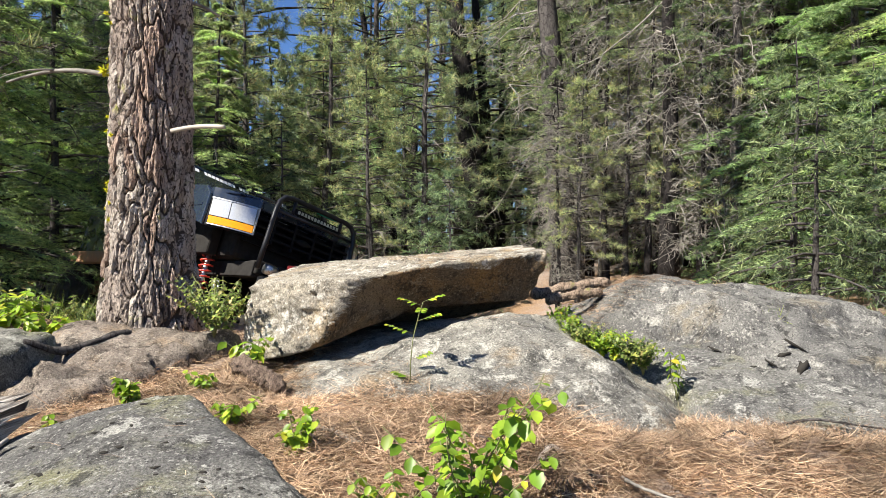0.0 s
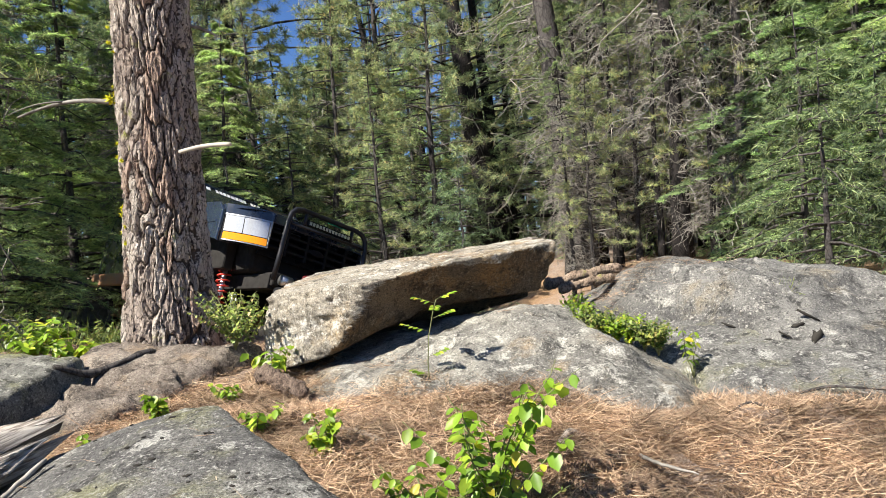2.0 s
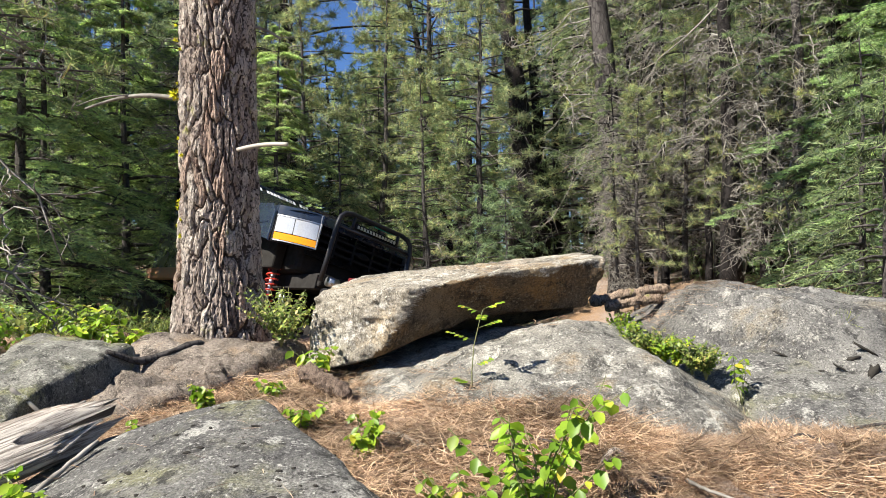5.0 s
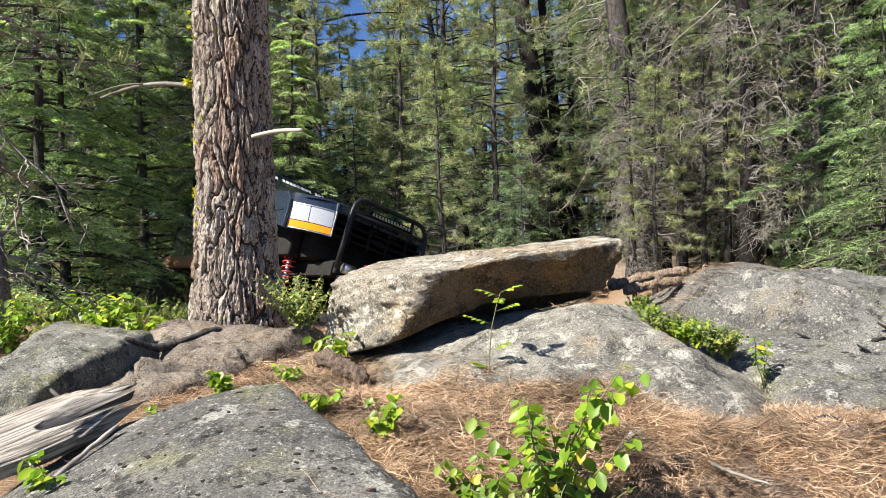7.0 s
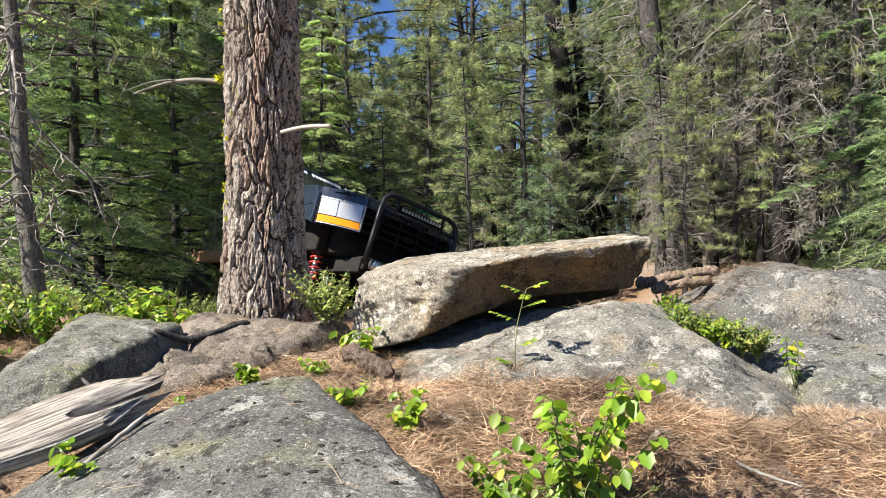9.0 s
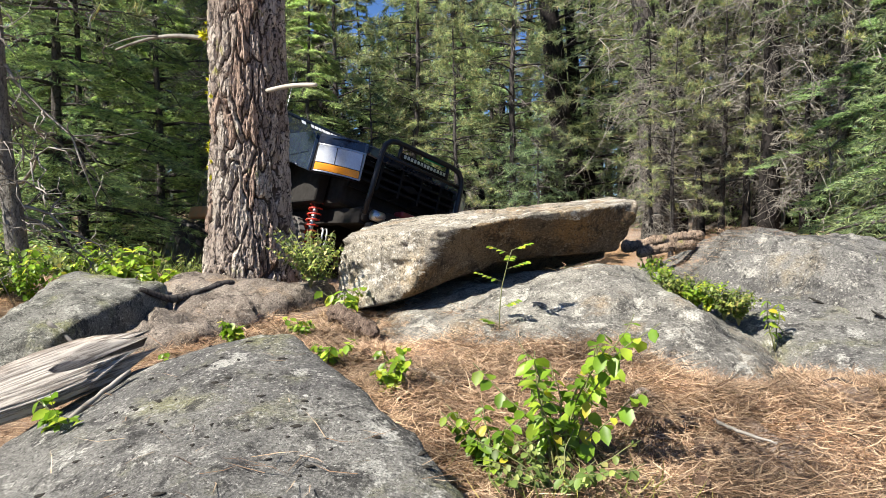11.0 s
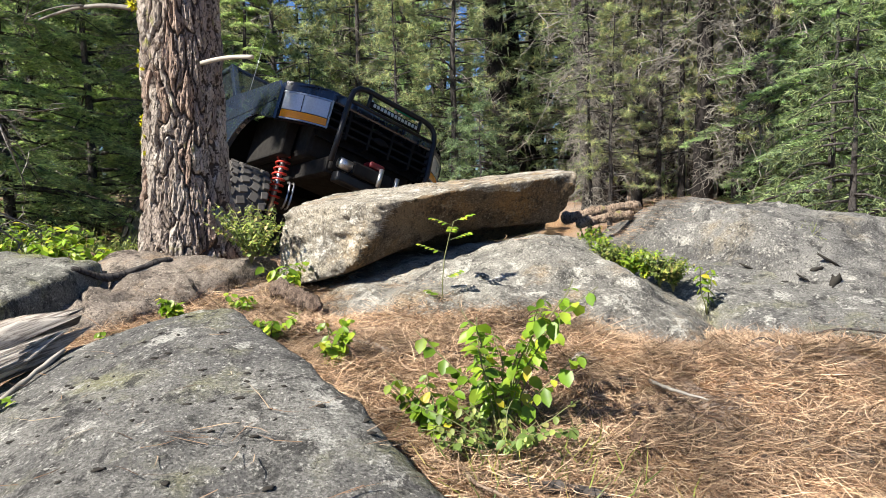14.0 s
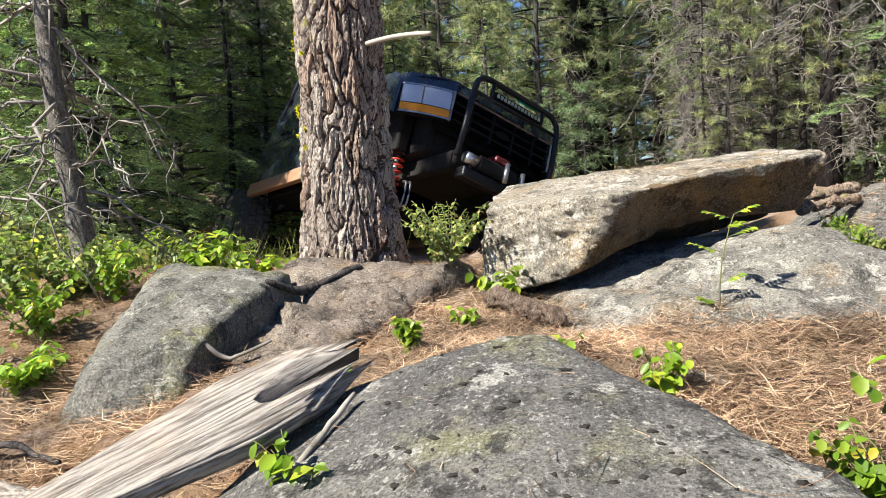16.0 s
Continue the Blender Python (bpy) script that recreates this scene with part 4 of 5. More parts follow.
                    g = limb_curve(q, a2 + 1.5 * r.randn(), l2 * 0.55, 0.8 * r.randn(), 0.8 * r.rand(), r, 4, 0.35)
                    runs.append((g, np.linspace(0.004, 0.002, 4)))
        tagged(part("dead_brushwood", tubes_mesh("dead_brushwood", runs, DEADWOOD, 3), None, t, "tangle of bare grey dead branches"), kind="stuff")
    return t


def stand(proto, places, seed):
    r = rng(seed)
    for x, y, s in places:
        c = copy_thing(proto, pose(x, y, gz(x, y), r.randn() * 1.5, r.randn() * 1.5, r.rand() * 360))
        c.scale = (s, s, s * (0.92 + 0.16 * r.rand()))


def forest():
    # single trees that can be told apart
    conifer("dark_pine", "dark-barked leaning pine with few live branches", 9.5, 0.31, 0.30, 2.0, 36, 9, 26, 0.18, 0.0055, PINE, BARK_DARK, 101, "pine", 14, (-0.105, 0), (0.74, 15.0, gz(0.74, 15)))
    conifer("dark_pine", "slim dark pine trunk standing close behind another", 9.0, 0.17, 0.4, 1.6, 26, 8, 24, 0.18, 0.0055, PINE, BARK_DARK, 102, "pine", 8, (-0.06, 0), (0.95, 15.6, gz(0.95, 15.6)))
    conifer("scaly_pine", "grey scaly pine with a tangle of dead branches", 9.0, 0.22, 0.5, 1.4, 22, 8, 24, 0.16, 0.0055, PINE, BARK_GREY, 103, "pine", 46, (-0.075, 0), (1.80, 10.4, gz(1.8, 10.4)))
    conifer("brushy_pine", "slim dark pine with many bare dead branches", 8.0, 0.12, 0.42, 1.3, 26, 9, 30, 0.15, 0.0035, PINE, BARK_DARK, 104, "pine", 50, (-0.02, 0), (2.80, 9.0, gz(2.8, 9)))
    conifer("brushy_pine", "dead-branched young pine in a thicket", 7.0, 0.08, 0.5, 1.3, 20, 8, 28, 0.14, 0.0035, PINE, BARK_GREY, 105, "pine", 46, (0.02, 0), (3.35, 8.4, gz(3.35, 8.4)))
    conifer("thin_pine", "thin crooked pine with sparse needles", 8.5, 0.11, 0.42, 1.4, 24, 8, 26, 0.17, 0.0055, PINE, BARK_DARK, 106, "pine", 14, (-0.14, 0), (-1.05, 14.6, gz(-1.05, 14.6)))
    conifer("thin_pine", "tall thin pine with drooping needle tufts", 9.5, 0.12, 0.38, 1.9, 30, 9, 26, 0.17, 0.0055, PINE, BARK_DARK, 107, "pine", 10, (-0.03, 0), (-3.35, 12.0, gz(-3.35, 12)))
    conifer("dead_pine", "weathered grey thin trunk with broken dead branches", 5.0, 0.062, 0.7, 0.8, 6, 6, 20, 0.12, 0.004, PINE, BARK_PALE, 108, "pine", 60, (-0.07, 0), (-2.96, 3.88, gz(-2.96, 3.88) - 0.1))
    snag = [o for o in scene.objects if o.name.startswith("dead_pine")][0]
    r = rng(71)
    runs, segs = [], []
    for p, az, L in (((0.05, 0.1, 1.72), 0.62, 0.62), ((0.02, 0.0, 2.0), 0.5, 0.35)):
        k = limb_curve(p, az, L, 0.12, 0.10, r, 6)
        runs.append((k, np.linspace(0.009, 0.004, 6)))
        segs += [(k[-2], k[-1])] * 4 + [(k[3], k[3] + np.array([0.05, -0.05, 0.06]))] * 2
    part("live_limb", tubes_mesh("live_limb", runs, BARK_GREY, 6), None, snag, "thin live limb")
    tagged(part("needle_tuft", tri_mesh("needle_tuft", needles_along(np.array(segs), 16, 0.15, 0.0025, r, 0.7), PINE), None, snag), kind="stuff")
    # an unseen taller tree added beside the clearing; its crown shades the truck's way
    conifer("tall_pine", "unseen tall slim pine with a small high crown, added to shade the truck", 9.2, 0.12, 0.76, 1.15, 60, 18, 44, 0.17, 0.009, PINE, BARK_GREY, 109, "pine", 0, at=(-5.17, 2.71, gz(-5.17, 2.71)))
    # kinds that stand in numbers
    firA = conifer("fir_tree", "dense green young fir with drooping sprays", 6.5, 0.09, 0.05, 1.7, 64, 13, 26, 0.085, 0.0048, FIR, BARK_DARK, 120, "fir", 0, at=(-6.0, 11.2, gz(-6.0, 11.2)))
    firB = conifer("fir_tree", "bright green young fir in full sun", 5.5, 0.08, 0.04, 1.5, 60, 13, 26, 0.08, 0.0048, FIR_SUNLIT, BARK_GREY, 121, "fir", 6, at=(4.9, 8.4, gz(4.9, 8.4)))
    pineA = conifer("pine_sapling", "young pine with long-needled tufts", 7.5, 0.09, 0.18, 1.6, 60, 11, 32, 0.17, 0.0052, PINE, BARK_GREY, 122, "pine", 12, at=(-1.2, 13.2, gz(-1.2, 13.2)))
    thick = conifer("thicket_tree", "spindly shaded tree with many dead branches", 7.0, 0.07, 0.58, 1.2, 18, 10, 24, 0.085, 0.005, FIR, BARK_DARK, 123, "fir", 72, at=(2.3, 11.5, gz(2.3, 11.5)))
    stand(firA, [(-2.9, 12.4, 0.66), (2.0, 14.2, 1.1), (3.2, 13.2, 1.1), (4.3, 12.6, 1.1), (1.3, 16.0, 1.1), (2.7, 16.0, 1.2), (-4.7, 11.6, 1.0), (-7.2, 10.4, 1.0), (-7.6, 12, 1.2), (6.9, 11.5, 1.2), (5.4, 13.5, 1.2), (-2.6, 14.5, 0.6), (2.6, 17.5, 1.1), (3.6, 15, 1.2), (-5.9, 15.5, 1.3), (8.5, 14.5, 1.4), (-9.5, 15, 1.4), (-8.4, 9.2, 1.1), (-4.0, 9.9, 0.6)], 7)
    firS = conifer("fir_sapling", "small green fir sapling in the undergrowth", 2.0, 0.03, 0.03, 0.62, 30, 10, 12, 0.07, 0.0045, FIR, BARK_GREY, 124, "fir", 0, at=(0.1, 9.2, gz(0.1, 9.2)))
    stand(firS, [(2.7, 5.3, 0.9), (3.1, 5.0, 0.8), (3.4, 5.7, 1.0), (2.9, 6.1, 1.1), (3.8, 5.2, 0.9), (3.4, 7.9, 0.93), (-0.2, 9.6, 0.87), (3.9, 7.2, 0.93), (-2.3, 10.4, 1.24)], 17)
    boughs = conifer("bough_fir", "broad fir with flat drooping sunlit sprays", 6.0, 0.08, 0.06, 1.7, 60, 11, 16, 0.060, 0.0050, FIR_SUNLIT, BARK_GREY, 125, "bough", 5, at=(-5.3, 7.7, gz(-5.3, 7.7)))
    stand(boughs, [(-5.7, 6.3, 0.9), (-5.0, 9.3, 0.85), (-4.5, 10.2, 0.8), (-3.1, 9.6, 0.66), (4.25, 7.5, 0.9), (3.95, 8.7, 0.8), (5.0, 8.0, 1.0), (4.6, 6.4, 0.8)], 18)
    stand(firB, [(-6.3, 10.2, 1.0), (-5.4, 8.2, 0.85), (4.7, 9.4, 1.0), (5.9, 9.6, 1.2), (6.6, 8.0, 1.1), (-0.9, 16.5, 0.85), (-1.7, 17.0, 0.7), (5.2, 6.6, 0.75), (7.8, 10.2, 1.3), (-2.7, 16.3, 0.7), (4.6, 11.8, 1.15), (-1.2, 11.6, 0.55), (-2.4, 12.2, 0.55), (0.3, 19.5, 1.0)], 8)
    stand(pineA, [(-2.5, 13.4, 0.55), (2.4, 9.7, 0.5), (3.3, 8.9, 0.5), (1.65, 9.0, 0.36), (-1.9, 11.2, 0.68), (-0.35, 12.0, 0.72), (-2.9, 10.9, 0.66), (-1.0, 10.2, 0.46), (-3.6, 11.6, 0.85), (2.5, 11.4, 0.9), (3.2, 12.2, 0.9), (2.3, 13.6, 1.0), (-4.6, 14, 0.9), (2.9, 12.6, 1.0), (3.9, 10.4, 0.9), (-5.2, 12.6, 1.0), (6.2, 15.5, 1.2), (-0.3, 21, 1.2), (2.4, 20, 1.2), (-7, 17, 1.2), (1.9, 18.5, 1.1)], 9)
    stand(thick, [(2.1, 11.3, 0.9), (3.5, 9.6, 0.9), (2.2, 9.9, 0.7), (4.3, 9.2, 0.9), (3.2, 11.0, 1.0), (-4.4, 9.4, 0.7), (-5.6, 9.3, 0.8), (-2.2, 12.7, 0.55), (2.6, 14.2, 1.1), (4.9, 10.6, 1.0), (1.5, 10.0, 0.5), (3.0, 8.6, 0.6), (2.6, 9.3, 0.65), (3.8, 8.5, 0.7), (1.4, 9.0, 0.4)], 10)
    # the dark wood beyond
    r = rng(55)
    runs, segs = [], []
    for i in range(240):
        a = r.rand() * 2.2 - 1.1
        d = 19 + 16 * r.rand()
        x, y = d * math.sin(a), d * math.cos(a)
        h = d * (0.19 + 0.08 * r.rand() if -0.30 < a < -0.17 else 0.26 + 0.16 * r.rand())
        z0 = gz(x, y)
        runs.append(([(x, y, z0 - 0.2), (x, y, z0 + h)], (0.13, 0.02)))
        for k in range(46):
            f = r.rand()
            L = (1.9 * (1 - f) + 0.3) * (0.6 + 0.5 * r.rand())
            az = r.rand() * 6.283
            p = np.array([x, y, z0 + f * h])
            q = p + np.array([math.cos(az) * L, math.sin(az) * L, -0.25 * L])
            segs += [(p, (p + q) / 2 + np.array([0, 0, 0.1])), ((p + q) / 2 + np.array([0, 0, 0.1]), q)]
    w = empty("far_woods", pose(0, 0, 0), "dense green conifer woods in the distance", "woods", kind="stuff")
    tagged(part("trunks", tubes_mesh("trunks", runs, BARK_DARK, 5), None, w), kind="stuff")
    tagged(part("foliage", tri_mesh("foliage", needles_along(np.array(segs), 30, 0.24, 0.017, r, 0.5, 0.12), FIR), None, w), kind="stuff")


forest()


# ---- plants, dead wood and litter on the ground ----
def top_of(x, y):
    """Height of the ground or of the rock that stands there."""
    z = gz(x, y)
    for V in ROCKS.values():
        d = (V[:, 0] - x) ** 2 + (V[:, 1] - y) ** 2
        k = np.nonzero(d < 0.03 ** 2)[0]
        if len(k):
            z = max(z, float(V[k, 2].max()))
    return z


def leaf_blades(P, D, N, L, W, r, fold=0.25):
    """Folded oval leaves at P along D with upper side N: vertices and faces."""
    n = len(P)
    S = np.cross(D, N)
    S /= np.linalg.norm(S, axis=1, keepdims=True) + 1e-9
    N = np.cross(S, D)
    out = []
    for u, w, dz in ((0, 0, 0), (0.30, 0.42, 1), (0.30, -0.42, 1), (0.68, 0.40, 0.8), (0.68, -0.40, 0.8), (1.0, 0, -0.2), (0.48, 0, -0.15)):
        out.append(P + D * (L * u)[:, None] + S * (W * w)[:, None] * 1.15 + N * (W * abs(w) * fold * dz + L * dz * 0.03 - 0.10 * L * u * u)[:, None])
    V = np.stack(out, 1).reshape(-1, 3)
    F = []
    for i in range(n):
        b = 7 * i
        F += [(b, b + 6, b + 1), (b, b + 2, b + 6), (b + 1, b + 6, b + 3), (b + 2, b + 4, b + 6), (b + 3, b + 6, b + 5), (b + 4, b + 5, b + 6)]
    return V, F


def unit(v):
    return v / (np.linalg.norm(v, axis=-1, keepdims=True) + 1e-9)


def shrub(name, label, x, y, height, spread, stems, leaves, size, material, seed, z=None, arch=0.6, category="shrub", group="green plants", aim=None):
    r = rng(seed)
    z = top_of(x, y) if z is None else z
    t = empty(name, pose(x, y, z), label, category, group)
    runs, P, D, N = [], [], [], []
    for s in range(stems):
        az = r.rand() * 6.283 if aim is None else aim + r.randn() * 0.8
        h = height * (0.55 + 0.5 * r.rand())
        out = spread * (0.3 + 0.8 * r.rand())
        u = np.linspace(0, 1, 9)[:, None]
        c = np.concatenate([np.cos(az) * out * u ** 1.4, np.sin(az) * out * u ** 1.4, h * (u - 0.25 * arch * u ** 2.2) / (1 - 0.25 * arch)], 1)
        c += np.cumsum(r.randn(9, 3) * 0.006 * height / 0.3, axis=0)
        c[0] = (0, 0, -0.02)
        runs.append((c, np.linspace(0.0022, 0.0009, 9) * (1 + height)))
        for k in range(leaves):
            f = 0.25 + 0.75 * (k + r.rand() * 0.4) / leaves
            p = np.array([np.interp(f, u[:, 0], c[:, q]) for q in range(3)])
            for sd in (-1, 1):
                a = az + sd * (1.1 + 0.5 * r.rand())
                P.append(p)
                D.append([math.cos(a), math.sin(a), -0.45 + 0.5 * r.randn()])
                N.append([0.35 * r.randn(), 0.35 * r.randn() - 0.25, 1])
    P, D, N = np.array(P), unit(np.array(D, float)), unit(np.array(N, float))
    L = size * (0.65 + 0.6 * r.rand(len(P)))
    tagged(part("stalk", tubes_mesh("stalk", runs, STEM, 4), None, t), kind="stuff")
    V, F = leaf_blades(P, D, N, L, L * (0.52 + 0.2 * r.rand(len(P))), r)
    tagged(part("foliage", mesh_of("foliage", V, F, material), None, t), kind="stuff")
    return t


shrub("snowberry_shrub", "bright green broad-leaved shrub in needle litter", 0.06, 1.80, 0.33, 0.26, 11, 7, 0.044, LEAF, 201, arch=0.7)
shrub("snowberry_shrub", "arching stem with large bright round leaves", 0.08, 1.84, 0.36, 0.24, 5, 8, 0.050, LEAF, 202, arch=0.9, aim=0.3)
shrub("low_weed", "low mixed green weeds at the shrub's foot", 0.06, 1.70, 0.15, 0.20, 22, 6, 0.026, LEAF_DULL, 203)
shrub("low_weed", "low green weeds beside a grey rock", -0.10, 1.80, 0.16, 0.14, 12, 5, 0.036, LEAF, 204)
shrub("leafy_sprout", "small upright yellow-green leafy sprout", -0.44, 2.22, 0.16, 0.07, 8, 6, 0.036, LEAF, 205)
shrub("leafy_sprout", "small green sprout beside a bleached stick", -0.73, 2.50, 0.11, 0.13, 8, 5, 0.035, LEAF, 206)
shrub("leafy_sprout", "green sprout growing beside a low rock", -1.14, 2.66, 0.15, 0.08, 8, 6, 0.036, LEAF, 207)
shrub("leafy_sprout", "tiny green sprout between two rocks", -1.30, 2.42, 0.07, 0.03, 3, 4, 0.030, LEAF, 208)
shrub("leafy_sprout", "small sprout in pine litter", -0.98, 2.98, 0.10, 0.08, 8, 5, 0.028, LEAF, 209)
shrub("fine_shrub", "fine-leaved yellow-green shrub below the pine", -1.06, 3.38, 0.26, 0.24, 34, 9, 0.022, LEAF_DULL, 210)
shrub("fine_shrub", "bright broad leaves beside a granite slab", -0.86, 3.26, 0.17, 0.12, 7, 5, 0.050, LEAF, 211)
shrub("fine_shrub", "yellow-green shrub top in front of a tyre", -1.12, 3.62, 0.34, 0.16, 16, 8, 0.026, LEAF_DULL, 212)
shrub("leafy_groundcover", "bright green broad-leaved groundcover at the wood's edge", -2.40, 4.00, 0.20, 0.26, 18, 6, 0.055, LEAF, 213)
shrub("leafy_groundcover", "sunlit green groundcover behind a boulder", -2.05, 3.75, 0.14, 0.22, 12, 6, 0.048, LEAF, 214)
for i, (x, y, h) in enumerate(((-3.1, 4.5, 0.28), (-4.1, 4.6, 0.40), (-3.4, 5.6, 0.36), (-4.4, 5.5, 0.5), (-3.6, 4.1, 0.3), (-4.9, 6.2, 0.6), (-3.3, 6.5, 0.4), (-2.75, 3.4, 0.30), (-3.2, 3.3, 0.35), (-3.5, 3.7, 0.4))):
    shrub("wood_edge_shrub", "yellow-green leafy shrub at the wood's edge", x, y, h, 0.36, 24, 8, 0.038, LEAF_DULL if i % 4 else LEAF, 220 + i)
for i, (x, y, s) in enumerate(((0.58, 3.50, 0.15), (0.68, 3.40, 0.14), (0.77, 3.28, 0.14), (0.86, 3.14, 0.13), (0.60, 3.66, 0.2), (0.64, 3.46, 0.13), (0.73, 3.34, 0.13), (0.82, 3.21, 0.13))):
    shrub("crevice_weed", "small-leaved green weeds filling a rock crevice", x, y, s, 0.09, 34, 8, 0.019, LEAF_DULL if i % 2 else LEAF, 270 + i, z=0.58 - 0.20 * (x - 0.6))
for i, (x, y, h) in enumerate(((-2.62, 2.95, 0.30), (-2.9, 3.3, 0.38), (-2.5, 3.3, 0.30), (-3.1, 2.8, 0.34), (-2.45, 2.62, 0.14), (-2.75, 2.6, 0.20))):
    shrub("wood_edge_shrub", "tangled green weeds and shrub beside a mossy boulder", x, y, h, 0.24, 20, 8, 0.036, LEAF_DULL if i % 2 else LEAF, 290 + i)
shrub("round_leaf_sprig", "pale sprig with round leaves against a boulder", 0.96, 3.00, 0.22, 0.05, 3, 5, 0.034, LEAF, 250, z=0.45)
shrub("leafy_sprout", "yellow-green sprout in shadow under a log", -1.24, 1.80, 0.20, 0.10, 5, 7, 0.045, LEAF, 251, z=0.33)


def seedling():
    t = empty("seedling", pose(-0.125, 2.84, 0.50), "slender seedling with feathery leaflets against rock", "seedling", "green plants")
    r = rng(260)
    c = np.array([(0, 0, 0), (0.0, 0, 0.10), (0.01, 0, 0.2), (0.035, 0, 0.30), (0.05, 0.0, 0.345)])
    part("stalk", tubes_mesh("stalk", [(c, np.linspace(0.003, 0.0015, 5))], STEM, 6), None, t)
    P, D, N, runs = [], [], [], []
    for z, az, L in ((0.345, 0.3, 0.07), (0.33, 2.9, 0.08), (0.27, 0.1, 0.08), (0.22, 3.1, 0.10), (0.30, -1.4, 0.07), (0.12, 0.2, 0.07), (0.05, 3.0, 0.06)):
        p = np.array([np.interp(z, c[:, 2], c[:, 0]), 0, z])
        d = np.array([math.cos(az), math.sin(az), 0.35])
        runs.append(([p, p + d * L * 0.6, p + d * L], 0.001))
        for k in range(5):
            for s in (-1, 1):
                P.append(p + d * L * (0.3 + 0.17 * k))
                a = az + s * 0.95
                D.append([math.cos(a), math.sin(a), 0.1 * r.randn()])
                N.append([0.2 * r.randn(), -0.4, 1])
    V, F = leaf_blades(np.array(P), unit(np.array(D, float)), unit(np.array(N, float)), np.full(len(P), 0.027), np.full(len(P), 0.014), r)
    tagged(part("foliage", mesh_of("foliage", V, F, LEAF), None, t), kind="stuff")
    tagged(part("leaf_stalk", tubes_mesh("leaf_stalk", runs, STEM, 4), None, t), kind="stuff")


seedling()


def split_log():
    """A broad weathered split log: long ridges of grain, splintered at the end."""
    a, b = np.array((-1.27, 2.03, 0.555)), np.array((-1.92, 1.57, 0.31))
    n, m = 90, 72
    X = np.linspace(0, np.linalg.norm(b - a), n)
    T, XX = np.meshgrid(np.arange(m) * 2 * math.pi / m, X)
    wide = 0.085 + 0.014 * np.clip(XX / 0.2, 0, 1) - 0.055 * np.clip((XX - 0.2) / 0.45, 0, 1)
    q = np.stack([XX * 1.2, np.cos(T) * 2.2, np.sin(T) * 2.2], -1).reshape(-1, 3)
    g = (0.10 * fbm(q * np.array([0.6, 3, 3]), 4, 301) + 0.09 * np.abs(vnoise(q * np.array([0.5, 7, 7]), 305))).reshape(T.shape)
    ragged = 0.16 * vnoise(np.stack([0 * T, np.cos(T) * 4, np.sin(T) * 4], -1).reshape(-1, 3), 307).reshape(T.shape)
    u = XX / X[-1]
    Xr = XX + ragged * (np.exp(-u * 7) - np.exp(-(1 - u) * 7))
    Y = wide * np.cos(T) * (1 + g) * (0.35 + 0.65 * np.clip(u / 0.10, 0, 1))
    Z = 0.050 * np.sin(T) * (1 + 1.6 * g) * (0.3 + 0.7 * np.clip(u / 0.10, 0, 1)) + 0.03 * np.cos(T) ** 2
    V = np.stack([Xr, Y, Z], -1).reshape(-1, 3)
    i = np.arange(n - 1)[:, None] * m
    k = np.arange(m)[None]
    F = np.stack([i + k, i + (k + 1) % m, i + m + (k + 1) % m, i + m + k], -1).reshape(-1, 4).tolist()
    F += [tuple(range(m))[::-1], tuple((n - 1) * m + j for j in range(m))]
    ob = new("split_log", mesh_of("split_log", V, F, DRIFT))
    d = Vector(b - a).normalized()
    rot = d.to_track_quat("X", "Z").to_matrix().to_4x4() @ pose(0, 0, 0, -32, 0, 0)
    ob.matrix_world = Matrix.Translation(a) @ rot
    tagged(ob, "weathered grey split log lying against a rock", "log")


split_log()


def stick(name, label, pts, r0, r1, material, seed, category="stick", sides=9, knots=0.12):
    r = rng(seed)
    P = np.array(pts, float)
    u = np.linspace(0, 1, 14)
    k = np.linspace(0, 1, len(P))
    c = np.stack([np.interp(u, k, P[:, q]) for q in range(3)], -1) + r.randn(14, 3) * 0.15 * r0
    rad = np.linspace(r0, r1, 14) * (1 + (knots if r0 < 0.02 else 0.06) * r.randn(14))
    o = c[0].copy()
    if r0 > 0.02:
        w = np.linspace(0, 1, 48)
        c = np.stack([np.interp(w, u, c[:, q]) for q in range(3)], -1)
        rad = np.interp(w, u, rad) * (0.55 + 0.45 * np.clip(np.minimum(w, 1 - w) / 0.05, 0, 1))
        V, F = tube(c - o, rad, 22)
        mid = np.repeat(c - o, 22, axis=0)
        V = mid + (V - mid) * (1 + 0.10 * fbm(V / r0 * 0.9, 4, seed) + 0.34 * fbm(V / r0 * np.array([3.0, 3.0, 6.0]), 3, seed + 1))[:, None]
        ob = new(name, mesh_of(name, V, F, material))
    else:
        ob = new(name, tubes_mesh(name, [(c - o, rad)], material, sides))
    ob.location = o
    return tagged(ob, label, category)


def on(x, y, dz=0.0):
    return (x, y, top_of(x, y) + dz)


stick("rotten_log", "short rotten brown log end by the slab", [(-0.90, 3.20, 0.55), (-0.75, 3.03, 0.525), (-0.63, 2.89, 0.50)], 0.040, 0.032, ROTTEN, 401, "log", 14, 0.3)
stick("bleached_stick", "short bleached white stick on needle litter", [on(-0.41, 2.42, 0.02), on(-0.33, 2.34, 0.02), on(-0.26, 2.27, 0.015)], 0.008, 0.012, BONE, 402)
stick("fallen_branch", "brown fallen branch lying in litter", [on(0.02, 1.60, 0.0), on(0.14, 1.56, 0.03), on(0.26, 1.53, 0.025), on(0.40, 1.46, 0.01)], 0.020, 0.012, BARK_GREY, 403, "branch")
